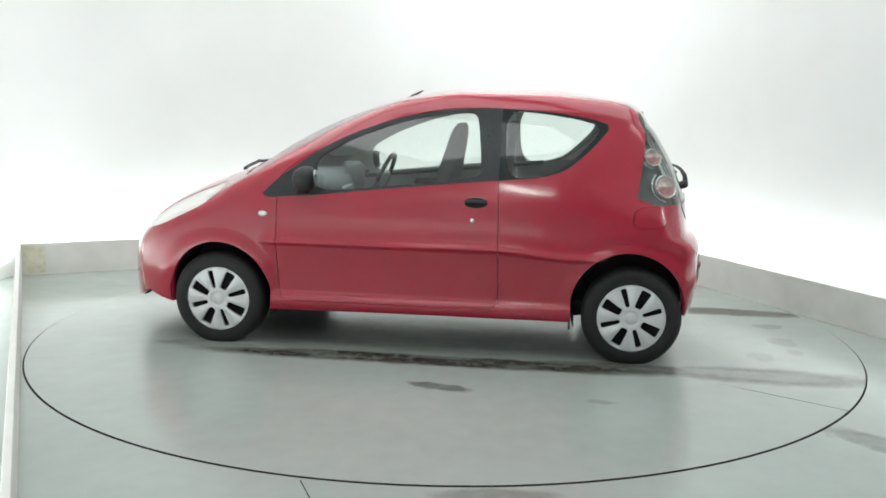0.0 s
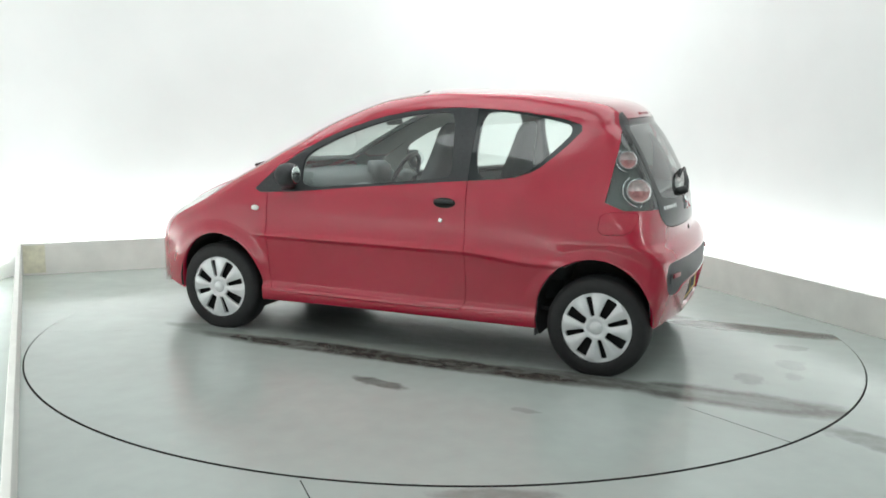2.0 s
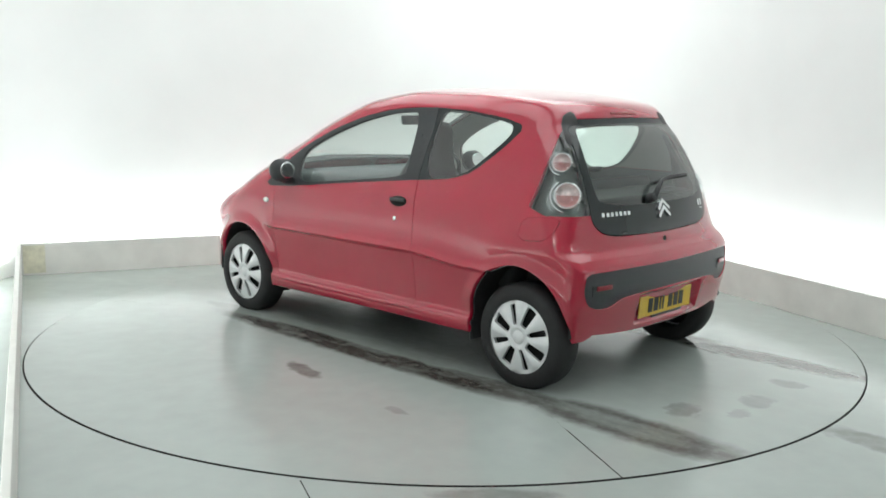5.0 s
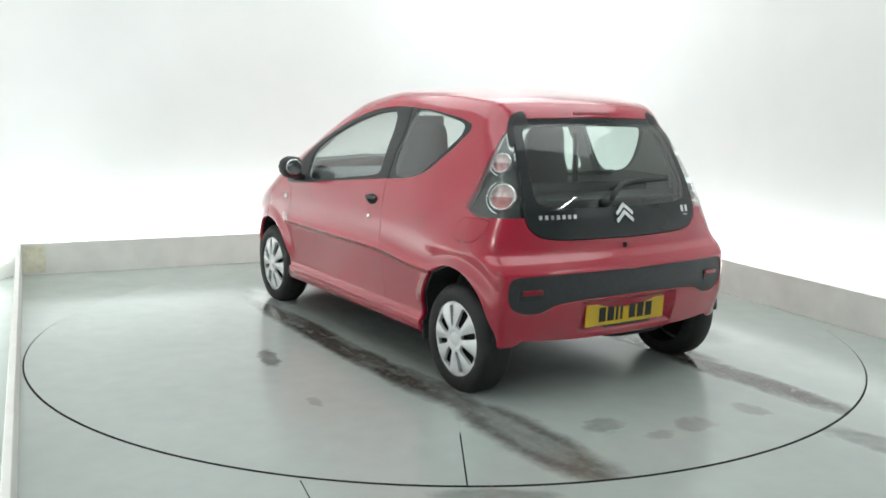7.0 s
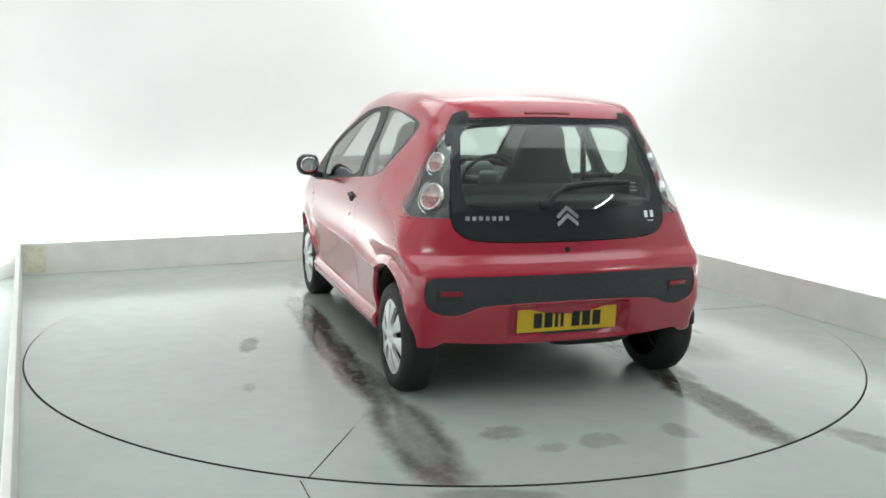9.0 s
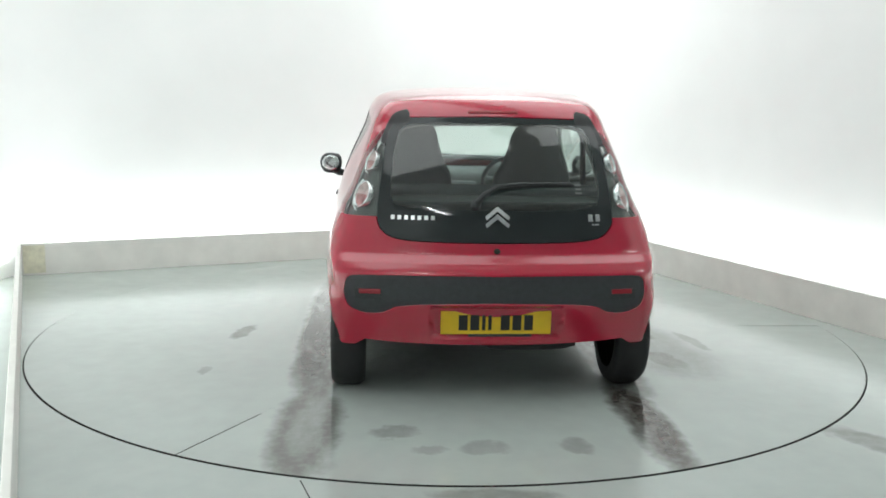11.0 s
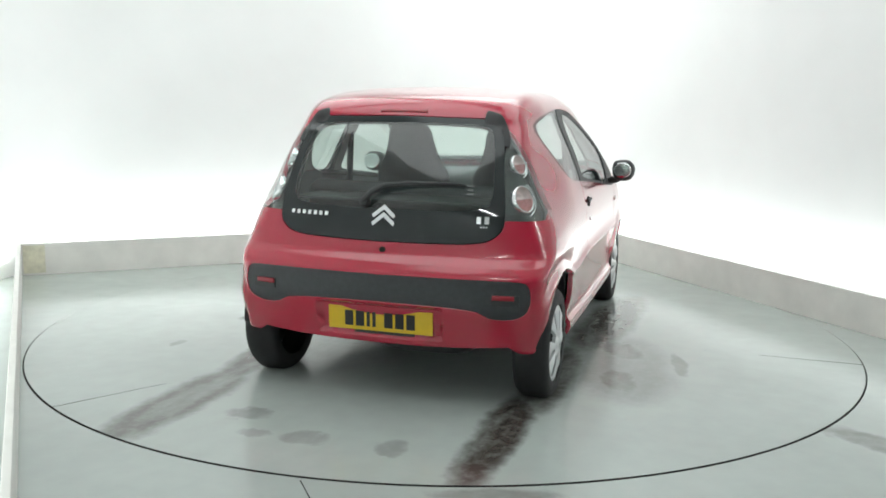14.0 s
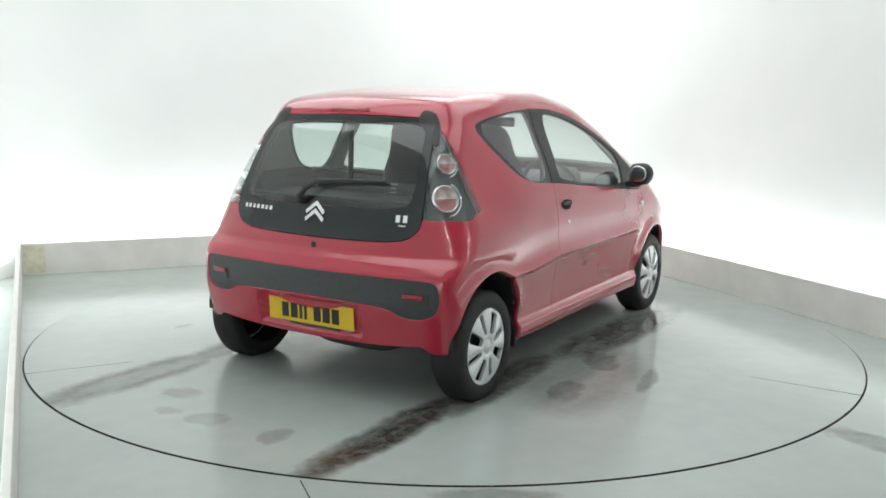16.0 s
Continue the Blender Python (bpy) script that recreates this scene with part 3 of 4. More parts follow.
def wheels():
    first = make_wheel()
    for i, (x, s) in enumerate(((BASE_X, 1), (-BASE_X, 1), (BASE_X, -1), (-BASE_X, -1))):
        m = pose(x, s * 0.695, HUB_Z, 0, (39.5, 39.5, 30, 41)[i], 0 if s > 0 else 180)
        w = first if i == 0 else copy_thing(first, m)
        w.parent = CAR
        w.matrix_basis = m


wheels()


def hit(origin, way, far=2.5):
    """Where a ray from outside first meets the body form."""
    o, d = np.array(origin, float), np.array(way, float)
    t = np.linspace(0, far, 1500)
    f = body_field(o + t[:, None] * d)
    k = int(np.argmax(f < 0))
    p = o + t[k] * d
    n = body_normal(p[None])[0]
    return Vector(p), Vector(n)


def on_flank(x, z, s=1):
    return hit((x, 1.3 * s, z), (0, -s, 0))


def on_tail(y, z):
    return hit((-2.2, y, z), (1, 0, 0))


def facing(p, n, up=(0, 0, 1)):
    """A pose at p: local Z along n, local Y as near to up as can be."""
    n = Vector(n).normalized()
    x = Vector(up).cross(n).normalized()
    y = n.cross(x)
    return Matrix.Translation(p) @ Matrix((x, y, n)).transposed().to_4x4()


def moved(bm, m):
    bmesh.ops.transform(bm, matrix=m, verts=bm.verts[:])
    return bm


def pill(sx, sy, sz, m, segs=24, dome=0.5):
    """A flat oval button with a domed top."""
    bm = bmesh.new()
    rings = []
    for k, z in ((1.0, 0.0), (1.0, 0.5), (0.9, 0.85), (0.6, 1.0), (0.02, 1.0 + 0.1 * dome)):
        rings.append([bm.verts.new((sx * k * math.cos(a * math.tau / segs), sy * k * math.sin(a * math.tau / segs), sz * z)) for a in range(segs)])
    for q, w in zip(rings, rings[1:]):
        for k in range(segs):
            bm.faces.new((q[k], q[(k + 1) % segs], w[(k + 1) % segs], w[k]))
    return moved(bm, m)


def loft(rings, segs=20, power=3.2):
    """A soft body through rounded sections: centre, half across x, half across y."""
    bm = bmesh.new()
    rows = []
    for (cx, cy, cz), hx, hy in rings:
        row = []
        for k in range(segs):
            a = k * math.tau / segs
            c, s = math.cos(a), math.sin(a)
            row.append(bm.verts.new((cx + hx * math.copysign(abs(c) ** (2 / power), c), cy + hy * math.copysign(abs(s) ** (2 / power), s), cz)))
        rows.append(row)
    for q, w in zip(rows, rows[1:]):
        for k in range(segs):
            bm.faces.new((q[k], q[(k + 1) % segs], w[(k + 1) % segs], w[k]))
    bm.faces.new(rows[0][::-1])
    bm.faces.new(rows[-1])
    bmesh.ops.recalc_face_normals(bm, faces=bm.faces[:])
    return bm


def car_outside(car):
    for s in (1, -1):
        # door mirror
        mirror = part("door_mirror", loft([((0.615, 0.862 * s, 0.905), 0.022, 0.03), ((0.620, 0.866 * s, 0.915), 0.045, 0.054), ((0.622, 0.869 * s, 0.945), 0.060, 0.070),
                                           ((0.622, 0.870 * s, 0.980), 0.064, 0.075), ((0.620, 0.868 * s, 1.012), 0.055, 0.067), ((0.615, 0.865 * s, 1.033), 0.036, 0.048), ((0.612, 0.876 * s, 1.040), 0.012, 0.02)], 24, 2.3),
                      BLACK_PLASTIC, car, "rounded black plastic door mirror", True)
        part("mirror_glass", pill(0.058, 0.050, 0.003, facing((0.5595, 0.869 * s, 0.976), (-1, -0.12 * s, 0.05))), CHROME, mirror, "oval mirror glass", True)
        part("mirror_arm", loft([((0.66, 0.775 * s, 0.885), 0.035, 0.05), ((0.65, 0.80 * s, 0.905), 0.03, 0.06), ((0.63, 0.845 * s, 0.93), 0.025, 0.05)], 14, 2.5), BLACK_PLASTIC, mirror, "", True)
        # door handle, lock, side repeater
        p, n = on_flank(-0.312, 0.858, s)
        m = facing(p - n * 0.004, n)
        handle = part("door_handle", pill(0.068, 0.030, 0.007, m), DARK, car, "black recessed door handle", True)
        part("handle_grip", moved(box(0.118, 0.020, 0.012, pose(0, 0.008, 0.012), 0.005), m), BLACK_PLASTIC, handle, "", True)
        p, n = on_flank(-0.296, 0.763, s)
        part("door_lock", pill(0.012, 0.012, 0.006, facing(p, n), 16), CHROME, car, "round chrome lock", True)
        p, n = on_flank(0.890, 0.763, s)
        part("side_repeater", pill(0.026, 0.016, 0.008, facing(p, n)), WHITE_LENS, car, "small white oval indicator", True)
        # reflectors in the bumper strip
        p, n = on_tail(0.590 * s, 0.535)
        part("reflector", moved(box(0.100, 0.022, 0.008, None, 0.003), facing(p + n * 0.003, n)), RED_LENS, car, "small red reflector", True)
        p, n = on_tail(0.600 * s, 0.522)
        part("reflector_recess", moved(box(0.125, 0.050, 0.006, None, 0.002), facing(p - n * 0.005, n)), BLACK_PLASTIC, car)
    # number plate with its characters as bars
    plate = part("number_plate", box(0.006, 0.520, 0.111, pose(-1.532, 0, 0.384, 0, -3, 0), 0.002), YELLOW, car, "yellow rear number plate with black characters")
    y = 0.176
    for k in range(7):
        w = 0.042 if k not in (2, 3) else 0.016
        part("plate_bar", box(0.002, w, 0.073, pose(-1.5365, y - w / 2, 0.384, 0, -3, 0)), INK, plate)
        y -= w + 0.013 + (0.030 if k == 3 else 0)
    part("plate_frame", box(0.010, 0.30, 0.012, pose(-1.528, -0.02, 0.321, 0, 0, 0), 0.002), BLACK_PLASTIC, plate)
    # lock hole, badges as plain shapes
    p, n = on_tail(0, 0.716)
    part("boot_lock", pill(0.016, 0.014, 0.004, facing(p, n), 16), DARK, car, "small dark boot lock")
    for dz in (0.0, 0.034):
        p, n = on_tail(0, 0.862 + dz)
        m = facing(p + n * 0.006, n)
        bm = bmesh.new()
        pts = [(-0.056, -0.030), (-0.050, -0.040), (0, 0.002), (0.050, -0.040), (0.056, -0.030), (0.056, -0.022), (0, 0.026), (-0.056, -0.022)]
        lo = [bm.verts.new((a, b, -0.002)) for a, b in pts]
        hi = [bm.verts.new((a, b, 0.006)) for a, b in pts]
        half = len(pts)
        for k in range(half):
            bm.faces.new((lo[k], lo[(k + 1) % half], hi[(k + 1) % half], hi[k]))
        bm.faces.new((hi[0], hi[1], hi[2], hi[6], hi[7]))
        bm.faces.new((hi[2], hi[3], hi[4], hi[5], hi[6]))
        part("badge", moved(bm, m), CHROME, car, "plain chrome angle badge")
    for y0, y1, z, n_bars, h in ((0.50, 0.283, 0.866, 7, 0.024), (-0.428, -0.50, 0.868, 2, 0.040), (-0.452, -0.49, 0.837, 3, 0.009)):
        for k in range(n_bars):
            w = (y0 - y1) / n_bars
            yy = y0 - w * (k + 0.5)
            p, n = on_tail(yy, z)
            part("badge_bar", moved(box(w * 0.6, h * 0.85, 0.005, None, 0.001), facing(p + n * 0.003, n)), CHROME, car)
    # brake lamp in the roof lip
    p, n = on_tail(0, 1.353)
    part("brake_lamp", moved(box(0.24, 0.014, 0.008, None, 0.003), facing(p, n)), RED_LENS, car, "slim dark red high brake lamp")
    # rear wiper
    p0, n0 = on_tail(0.10, 0.925)
    pts = [p0 + n0 * 0.035, on_tail(0.06, 0.965)[0] + n0 * 0.048, on_tail(0.0, 1.0)[0] + n0 * 0.045, on_tail(-0.10, 1.015)[0] + n0 * 0.035, on_tail(-0.24, 1.020)[0] + n0 * 0.025, on_tail(-0.36, 1.022)[0] + n0 * 0.018]
    wiper = part("rear_wiper", tube(pts, [0.016, 0.014, 0.010, 0.008, 0.007, 0.005]), BLACK_PLASTIC, car, "black rear wiper", True)
    part("wiper_pivot", moved(lathe([(0.024, -0.005), (0.024, 0.03), (0.018, 0.045), (0.002, 0.047)], 20, "Z"), facing(p0, n0)), BLACK_PLASTIC, wiper, "", True)
    blade = [on_tail(y, z)[0] + n0 * 0.010 for y, z in ((0.02, 0.995), (-0.08, 1.008), (-0.20, 1.014), (-0.37, 1.016))]
    part("wiper_blade", tube(blade, 0.006, 6), RUBBER, wiper)
    # rubber seals along the foot of the side glass
    for s in (1, -1):
        seal = []
        for x, z in ((0.90, 0.852), (0.60, 0.870), (0.18, 0.917), (-0.10, 0.945), (-0.36, 0.972), (-0.62, 0.993)):
            p, n = on_flank(x, z, s)
            seal.append(p - n * 0.022)
        part("window_seal", tube(seal, 0.0175, 8), BLACK_PLASTIC, car, "black rubber window seal", True)
    # small pale label on the rear screen
    p, n = on_tail(-0.392, 1.0)
    for k in range(3):
        part("label_bar", moved(box(0.034 - 0.008 * (k % 2), 0.006, 0.001), facing(p + n * 0.004, n) @ pose(0, 0.02 - 0.02 * k, 0)), TRIM, car)
    # aerial and front wipers
    p = Vector((0.20, 0, float(top_line(0.20))))
    part("aerial", join(tube([p + Vector((0, 0, -0.005)), p + Vector((-0.02, 0, 0.012)), p + Vector((-0.085, 0, 0.045))], [0.014, 0.009, 0.004])), BLACK_PLASTIC, car, "short black roof aerial", True)
    for y0, y1 in ((0.42, 0.02), (0.0, -0.42)):
        pts = []
        for k in range(5):
            y = y0 + (y1 - y0) * k / 4
            x = 1.16 - 0.26 * y * y
            q, n = hit((x, y, 1.6), (0, 0, -1))
            pts.append(q + n * (0.022 if k < 4 else 0.03))
        part("front_wiper", tube(pts, 0.010, 6), BLACK_PLASTIC, car, "black front wiper", True)


def arch_liners(car):
    for (cx, cz, cr), (a0, a1) in zip(ARCH, ((-10, 206), (-24, 183))):
        for s in (1, -1):
            bm = bmesh.new()
            n, rows = 30, []
            for y in (0.46, 0.60, 0.758):
                rows.append([bm.verts.new((cx + (cr + 0.004) * math.cos(a), y * s, cz + (cr + 0.004) * math.sin(a))) for a in
                             [math.radians(a0 + (a1 - a0) * k / n) for k in range(n + 1)]])
            for q, w in zip(rows, rows[1:]):
                for k in range(n):
                    bm.faces.new((q[k], q[k + 1], w[k + 1], w[k]))
            bm.faces.new(rows[0])
            part("wheel_arch_liner", bm, UNDER, car, "black wheel arch liner")


def underside(car):
    part("floor_pan", join(box(3.02, 0.90, 0.06, pose(0.16, 0, 0.265), 0.02), box(1.62, 1.46, 0.05, pose(0.02, 0, 0.262), 0.015)), UNDER, car, "black coated floor pan")
    part("rear_axle", join(tube([(-1.17, -0.62, 0.25), (-1.05, -0.4, 0.24), (-1.05, 0.4, 0.24), (-1.17, 0.62, 0.25)], 0.035)), UNDER, car, "dark rear axle beam", True)
    part("silencer", loft([((-1.36, -0.18, 0.225), 0.08, 0.20), ((-1.36, -0.18, 0.24), 0.10, 0.24), ((-1.36, -0.18, 0.30), 0.10, 0.24), ((-1.36, -0.18, 0.32), 0.08, 0.2)], 16, 3), UNDER, car, "dark exhaust silencer", True)
    part("exhaust_pipe", tube([(0.6, -0.1, 0.20), (-0.9, -0.12, 0.20), (-1.27, -0.15, 0.235)], 0.022), UNDER, car, "", True)
    part("engine_guard", box(0.55, 0.9, 0.06, pose(1.05, 0, 0.185), 0.02), UNDER, car, "black engine undertray")
    for s in (1, -1):
        part("mud_flap", box(0.012, 0.12, 0.05, pose(-0.838, 0.70 * s, 0.20), 0.004), BLACK_PLASTIC, car)
        part("front_axle", tube([(1.17, 0.62 * s, 0.25), (1.12, 0.3 * s, 0.22)], 0.03), UNDER, car, "", True)


def seat(car, y, back):
    s = part("front_seat", loft([((-0.02, y, 0.50), 0.085, 0.22), ((-0.04, y, 0.60), 0.085, 0.245), ((-0.07, y, 0.80), 0.08, 0.250), ((-0.105, y, 0.97), 0.068, 0.225), ((-0.125, y, 1.06), 0.060, 0.175),
                                 ((-0.145, y, 1.14), 0.054, 0.148), ((-0.16, y, 1.21), 0.048, 0.135), ((-0.172, y, 1.255), 0.038, 0.112), ((-0.178, y, 1.278), 0.018, 0.07)], 26, 2.6), FABRIC, car, "dark grey fabric front seat with built-in headrest", True)
    s.location.x = -back
    part("seat_cushion", loft([((0.20, y, 0.36), 0.26, 0.23), ((0.20, y, 0.42), 0.29, 0.25), ((0.20, y, 0.50), 0.29, 0.25), ((0.19, y, 0.535), 0.25, 0.21)], 26, 3.2), FABRIC, s, "", True)


def cabin(car):
    seat(car, 0.335, 0.0)
    seat(car, -0.345, 0.26)
    bench = part("rear_seat", loft([((-0.86, 0, 0.45), 0.10, 0.58), ((-0.93, 0, 0.65), 0.09, 0.60), ((-0.99, 0, 0.85), 0.075, 0.60), ((-1.03, 0, 0.955), 0.06, 0.58), ((-1.04, 0, 0.985), 0.03, 0.55)], 40, 5), FABRIC, car, "dark grey fabric rear bench", True)
    part("bench_cushion", loft([((-0.68, 0, 0.34), 0.24, 0.58), ((-0.68, 0, 0.46), 0.25, 0.60), ((-0.68, 0, 0.52), 0.22, 0.57)], 40, 5), FABRIC, bench, "", True)
    part("parcel_shelf", box(0.34, 1.02, 0.018, pose(-1.20, 0, 0.925), 0.005), GREY_PLASTIC, car, "dark parcel shelf")
    part("cabin_floor", box(2.3, 1.30, 0.02, pose(-0.2, 0, 0.305)), UNDER, car)
    dash = part("dashboard", loft([((0.88, 0, 0.50), 0.20, 0.66), ((0.86, 0, 0.70), 0.22, 0.68), ((0.84, 0, 0.84), 0.24, 0.69), ((0.86, 0, 0.905), 0.23, 0.68), ((0.90, 0, 0.93), 0.17, 0.64)], 44, 6), DASH, car, "grey moulded dashboard", True)
    part("instrument_pod", loft([((0.62, -0.335, 0.86), 0.05, 0.13), ((0.63, -0.335, 0.95), 0.06, 0.12), ((0.65, -0.335, 0.985), 0.045, 0.08)], 20, 2.6), DASH, dash, "", True)
    part("centre_console", box(0.16, 0.26, 0.40, pose(0.66, 0, 0.66), 0.03), TRIM, dash, "pale centre console")
    # steering wheel
    tilt = pose(0.44, -0.335, 0.875, 0, -24, 0)
    ring = [tilt @ Vector((0, 0.182 * math.cos(k * math.tau / 32), 0.182 * math.sin(k * math.tau / 32))) for k in range(33)]
    wheel = part("steering_wheel", tube(ring, 0.015), BLACK_PLASTIC, car, "dark three-spoke steering wheel", True)
    part("wheel_boss", moved(loft([((0, 0, -0.06), 0.02, 0.05), ((0.0, 0, -0.03), 0.03, 0.075), ((0.0, 0, 0.05), 0.03, 0.07), ((0, 0, 0.06), 0.02, 0.05)], 18, 2.6), tilt), TRIM, wheel, "", True)
    for a in (8, 172, 270):
        d = Vector((0, math.cos(math.radians(a)), math.sin(math.radians(a))))
        part("spoke", tube([tilt @ (d * 0.05), tilt @ (d * 0.18)], 0.014), TRIM, wheel)
    # mirror, sun visors
    part("cabin_mirror", box(0.02, 0.22, 0.06, pose(0.36, 0.0, 1.275, 0, 10, 0), 0.012), BLACK_PLASTIC, car, "black cabin mirror")
    for s in (1, -1):
        part("door_pull", loft([((0.18, 0.705 * s, 0.80), 0.09, 0.012), ((0.18, 0.70 * s, 0.83), 0.11, 0.02), ((0.18, 0.705 * s, 0.86), 0.09, 0.012)], 16, 2.2), DARK, car, "dark inner door pull", True)
        part("seat_belt", tube([(-0.36, 0.64 * s, 1.22), (-0.34, 0.66 * s, 0.9), (-0.30, 0.66 * s, 0.5)], 0.018, 6), BLACK_PLASTIC, car)


car_outside(CAR)
arch_liners(CAR)
underside(CAR)
cabin(CAR)


# ================= turntable =================
def stain_shade_floor(name, base, stains_shade):
    """Floor paint with dark wet marks and painted shade: each is (along, across, half length, half width, turn,
    strength).
    """
    m = base.copy()
    m.name = name
    nt = m.node_tree
    b = nt.nodes["Principled BSDF"]
    tc = nt.nodes.new("ShaderNodeTexCoord")
    warp = nt.nodes.new("ShaderNodeTexNoise")
    warp.inputs["Scale"].default_value, warp.inputs["Detail"].default_value, warp.inputs["Roughness"].default_value = 3.2, 7, 0.65
    nt.links.new(tc.outputs["Object"], warp.inputs["Vector"])

    def math_node(op, a, c, clamp=False):
        k = nt.nodes.new("ShaderNodeMath")
        k.operation, k.use_clamp = op, clamp
        for i, v in enumerate((a, c)):
            if isinstance(v, (int, float)):
                k.inputs[i].default_value = v
            else:
                nt.links.new(v, k.inputs[i])
        return k.outputs[0]
    shift = nt.nodes.new("ShaderNodeVectorMath")
    shift.operation = "MULTIPLY_ADD"
    nt.links.new(warp.outputs["Color"], shift.inputs[0])
    shift.inputs[1].default_value, shift.inputs[2].default_value = (0.20, 0.09, 0), (-0.10, -0.045, 0)
    pos = nt.nodes.new("ShaderNodeVectorMath")
    nt.links.new(tc.outputs["Object"], pos.inputs[0])
    nt.links.new(shift.outputs[0], pos.inputs[1])
    fine = nt.nodes.new("ShaderNodeTexNoise")
    fine.inputs["Scale"].default_value, fine.inputs["Detail"].default_value = 16, 5
    nt.links.new(tc.outputs["Object"], fine.inputs["Vector"])
    shift2 = nt.nodes.new("ShaderNodeVectorMath")
    shift2.operation = "MULTIPLY_ADD"
    nt.links.new(fine.outputs["Color"], shift2.inputs[0])
    shift2.inputs[1].default_value, shift2.inputs[2].default_value = (0.10, 0.05, 0), (-0.05, -0.025, 0)
    pos2 = nt.nodes.new("ShaderNodeVectorMath")
    nt.links.new(pos.outputs[0], pos2.inputs[0])
    nt.links.new(shift2.outputs[0], pos2.inputs[1])
    pos = pos2
    total = None
    for x, y, hx, hy, turn, strength, *hollow in stains_shade:
        mp = nt.nodes.new("ShaderNodeMapping")
        mp.vector_type = "TEXTURE"
        mp.inputs["Location"].default_value, mp.inputs["Rotation"].default_value, mp.inputs["Scale"].default_value = (x, y, 0), (0, 0, radians(turn)), (hx, hy, 1)
        nt.links.new(pos.outputs[0], mp.inputs[0])
        sep = nt.nodes.new("ShaderNodeSeparateXYZ")
        nt.links.new(mp.outputs[0], sep.inputs[0])
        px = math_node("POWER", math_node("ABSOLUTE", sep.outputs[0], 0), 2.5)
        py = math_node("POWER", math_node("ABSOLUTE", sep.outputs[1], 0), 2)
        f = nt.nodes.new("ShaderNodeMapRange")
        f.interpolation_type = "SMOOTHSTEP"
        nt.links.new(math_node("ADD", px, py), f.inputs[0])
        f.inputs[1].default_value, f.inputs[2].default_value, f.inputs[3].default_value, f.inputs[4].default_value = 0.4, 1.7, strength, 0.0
        out = f.outputs[0]
        if hollow:
            g = nt.nodes.new("ShaderNodeMapRange")
            g.interpolation_type = "SMOOTHSTEP"
            nt.links.new(f.inputs[0].links[0].from_socket, g.inputs[0])
            g.inputs[1].default_value, g.inputs[2].default_value, g.inputs[3].default_value, g.inputs[4].default_value = 0.02, 0.5, 1 - hollow[0], 1.0
            out = math_node("MULTIPLY", out, g.outputs[0])
        total = out if total is None else math_node("MAXIMUM", total, out)
    streak = nt.nodes.new("ShaderNodeTexNoise")
    streak.inputs["Scale"].default_value, streak.inputs["Detail"].default_value, streak.inputs["Roughness"].default_value = 5, 6, 0.6
    sm = nt.nodes.new("ShaderNodeMapping")
    sm.inputs["Scale"].default_value = (0.5, 1.6, 1)
    nt.links.new(tc.outputs["Object"], sm.inputs[0])
    nt.links.new(sm.outputs[0], streak.inputs["Vector"])
    sr = nt.nodes.new("ShaderNodeMapRange")
    sr.inputs[1].default_value, sr.inputs[2].default_value, sr.inputs[3].default_value, sr.inputs[4].default_value = 0.30, 0.55, 0.62, 1.0
    nt.links.new(streak.outputs["Fac"], sr.inputs[0])
    gr = nt.nodes.new("ShaderNodeMapRange")
    gr.inputs[1].default_value, gr.inputs[2].default_value, gr.inputs[3].default_value, gr.inputs[4].default_value = 0.30, 0.52, 0.78, 1.0
    speck = nt.nodes.new("ShaderNodeTexNoise")
    speck.inputs["Scale"].default_value, speck.inputs["Detail"].default_value, speck.inputs["Roughness"].default_value = 20, 5, 0.6
    nt.links.new(tc.outputs["Object"], speck.inputs["Vector"])
    nt.links.new(speck.outputs["Fac"], gr.inputs[0])
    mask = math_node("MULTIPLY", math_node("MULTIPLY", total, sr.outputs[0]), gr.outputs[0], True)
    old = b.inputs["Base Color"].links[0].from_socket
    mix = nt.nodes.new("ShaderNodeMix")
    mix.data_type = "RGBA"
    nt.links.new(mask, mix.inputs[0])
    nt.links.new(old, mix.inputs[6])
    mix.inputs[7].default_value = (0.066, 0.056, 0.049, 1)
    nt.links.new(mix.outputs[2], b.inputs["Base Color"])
    oldr = b.inputs["Roughness"].links[0].from_socket
    nt.links.new(math_node("MULTIPLY", oldr, math_node("SUBTRACT", 1.0, math_node("MULTIPLY", mask, 0.45))), b.inputs["Roughness"])
    return m


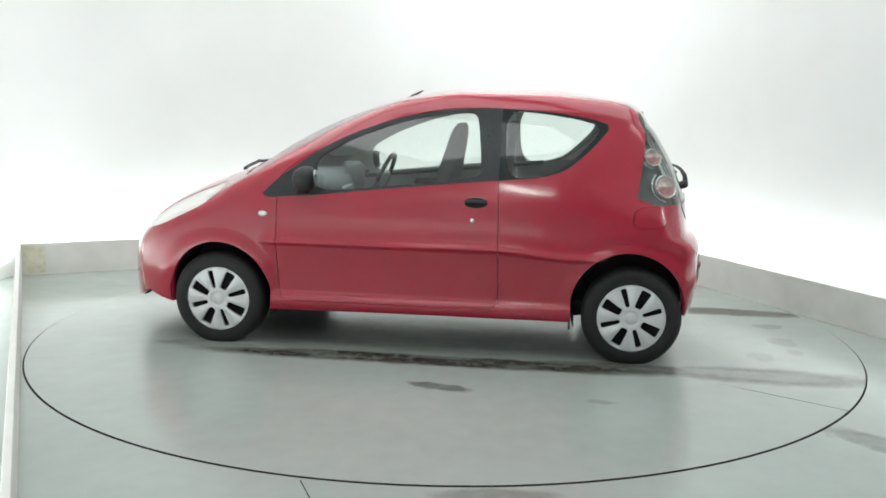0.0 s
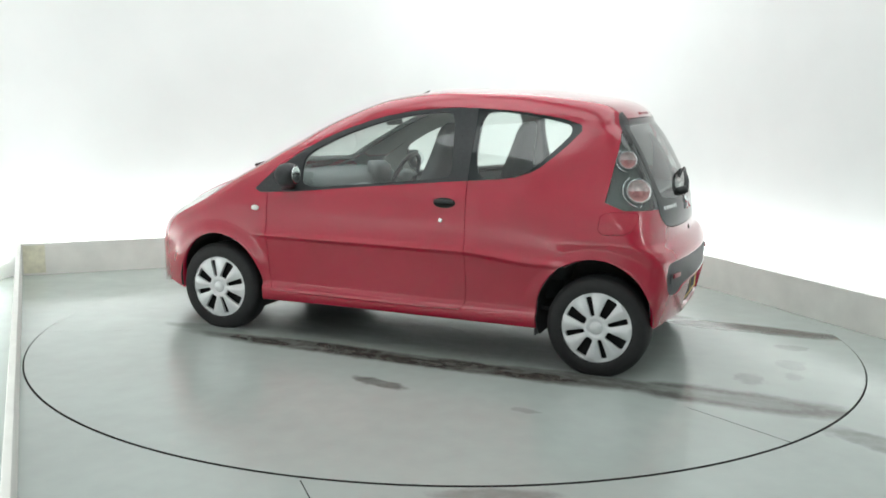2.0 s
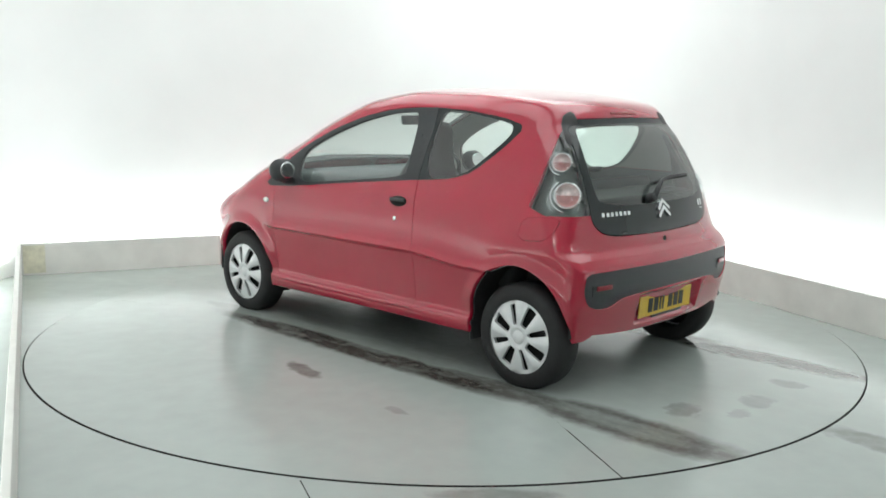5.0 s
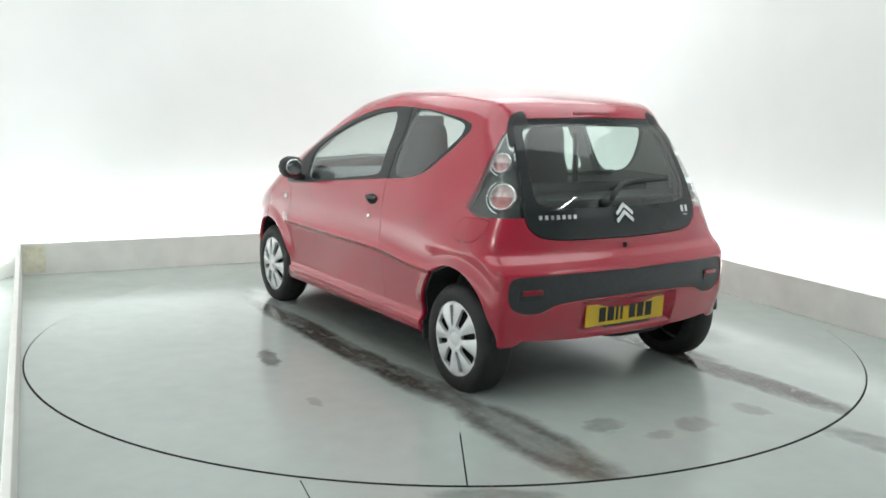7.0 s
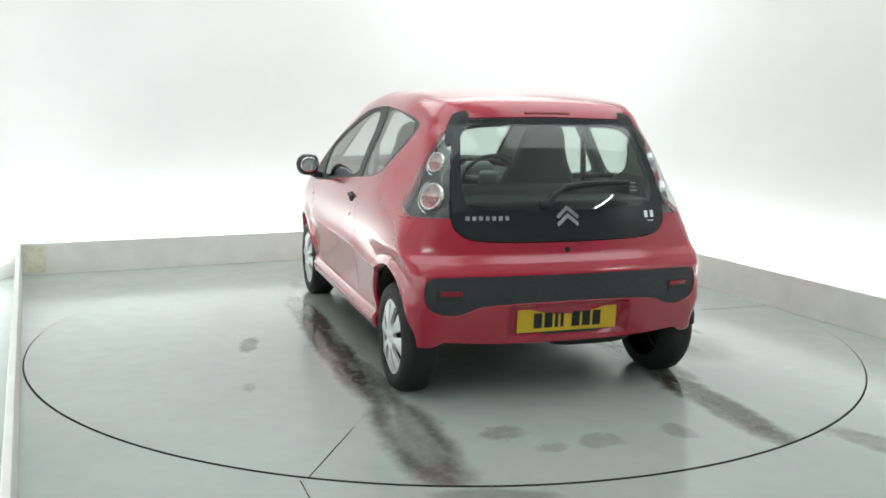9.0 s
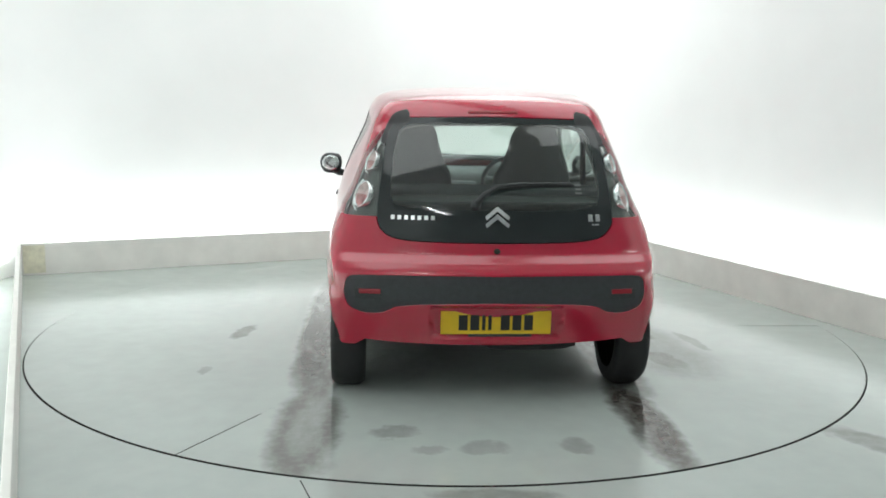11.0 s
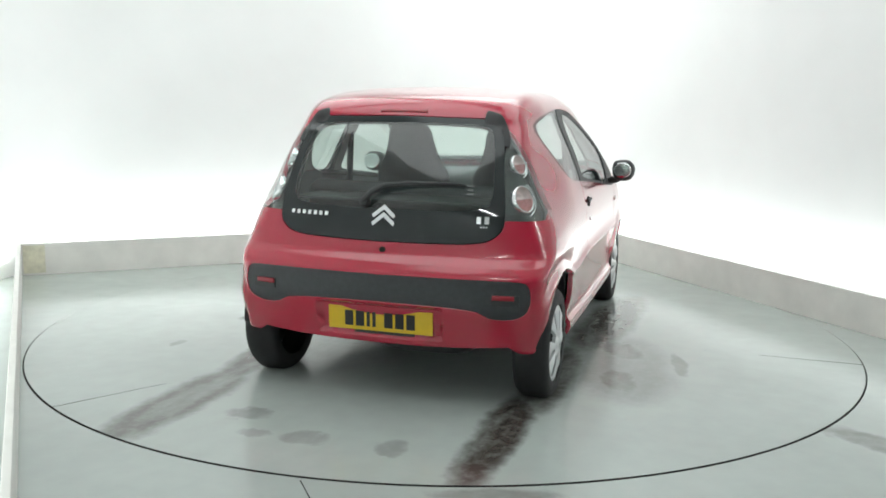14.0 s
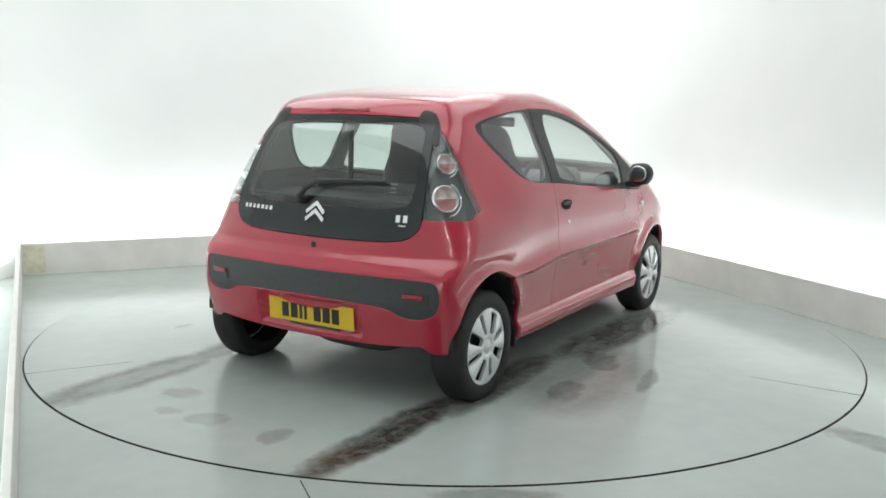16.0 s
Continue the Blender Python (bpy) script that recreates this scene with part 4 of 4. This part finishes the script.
ox, oy = CAR_OFF
# tyre tracks and smudges; the wide faint oval at (0.1, 0.42) paints the car's shade
MARKS_SHADE = [(-1.88 + ox, 0.86 + oy, 0.54, 0.14, 0, 0.82, 0.28), (-0.1 + ox, 0.91 + oy, 1.25, 0.10, 0, 1.0), (-1.0 + ox, 0.87 + oy, 0.55, 0.10, 2, 0.85), (0.0 + ox, 0.72 + oy, 1.0, 0.16, 0, 0.35),
         (-1.80 + ox, -0.65 + oy, 0.58, 0.105, 0, 1.0), (-0.9 + ox, -0.72 + oy, 0.6, 0.12, 0, 0.85), (-0.55 + ox, -1.02 + oy, 0.62, 0.27, 10, 0.42), (-0.25 + ox, -1.0 + oy, 0.22, 0.10, 30, 0.75), (-0.85 + ox, -1.05 + oy, 0.18, 0.09, 15, 0.7), (-0.45 + ox, -1.33 + oy, 0.20, 0.04, 12, 0.45), (0.1 + ox, 0.42 + oy, 1.15, 0.42, 0, 0.35), (0.45 + ox, -0.85 + oy, 0.8, 0.16, -4, 0.9),
         (-0.21 + ox, 1.36 + oy, 0.17, 0.045, -16, 0.75), (-1.02 + ox, 1.455 + oy, 0.07, 0.025, 0, 0.3),
         (-1.93 + ox, 0.48 + oy, 0.06, 0.10, 10, 0.38), (-2.12 + ox, 0.11 + oy, 0.07, 0.09, 0, 0.3), (-2.11 + ox, -0.26 + oy, 0.09, 0.06, 20, 0.33), (-2.14 + ox, 0.33 + oy, 0.05, 0.07, 0, 0.25),
         (1.2 + ox, 0.83 + oy, 0.3, 0.06, 0, 0.4)]


def make_disc():
    """Three sector plates with narrow seams between them."""
    disc = new("turntable")
    mat = stain_shade_floor("stained_shaded_turntable_paint", FLOOR, MARKS_SHADE)
    n, r, slot = 64, DISC_R - 0.006, 0.0030
    for k3 in range(3):
        a0 = math.radians(29.5 + 120 * k3)
        a1 = a0 + math.tau / 3

        def edge(angle, sign):
            """Along a seam: a hair's gap inside, a wide slot near the rim."""
            d, q = Vector((math.cos(angle), math.sin(angle), 0)), Vector((-math.sin(angle), math.cos(angle), 0)) * sign
            wide = 0.0002 if abs(angle % math.tau - math.radians(29.5)) < 0.01 else slot
            return [d * 1.86 + q * 0.0001, d * 1.93 + q * wide, d * math.sqrt(r * r - wide * wide) + q * wide]
        mid = (a0 + a1) / 2
        ring = [Vector((math.cos(mid), math.sin(mid), 0)) * 0.0005] + edge(a0, 1)
        for k in range(1, n):
            a = a0 + math.tau / 3 * k / n
            ring.append(Vector((math.cos(a), math.sin(a), 0)) * r)
        ring += edge(a1, -1)[::-1]
        verts = ring + [v - Vector((0, 0, 0.03)) for v in ring]
        m = len(ring)
        faces = [(0, k, k + 1) for k in range(1, m - 1)]
        faces += [(i, i + m, (i + 1) % m + m, (i + 1) % m) for i in range(m)]
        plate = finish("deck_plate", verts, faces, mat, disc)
        plate.data.materials.append(DARK)
        plate.data.polygons.foreach_set("material_index", [int(k >= m - 2) for k in range(len(faces))])
    part("rim_band", lathe([(r + 0.0005, -0.03), (r + 0.002, -0.03), (r + 0.002, -0.0008), (r + 0.0005, -0.0008)], 192, "Z"), DARK, disc, "dark steel edge band")
    return tagged(disc, "round grey painted turntable with wet tyre marks and painted car shade", "turntable")


DISC = make_disc()
FLOOR_OB = bpy.data.objects["floor"]
FLOOR_OB.data.materials[0] = stain_shade_floor("stained_booth_floor_paint", FLOOR, [
    (1.95, -2.0, 0.35, 0.10, -48, 0.6), (0.20, -2.50, 0.22, 0.06, 0, 0.45), (1.2, -2.6, 0.2, 0.03, 0, 0.3)])


def motions():
    rows, disc_rows = [], []
    for t, a in TURN:
        m = pose(0, 0, 0.004, 0, 0, a)
        rows.append((t, m @ pose(CAR_OFF[0], CAR_OFF[1], 0)))
        disc_rows.append((t, m))
    walk(CAR, rows)
    walk(DISC, disc_rows)


motions()
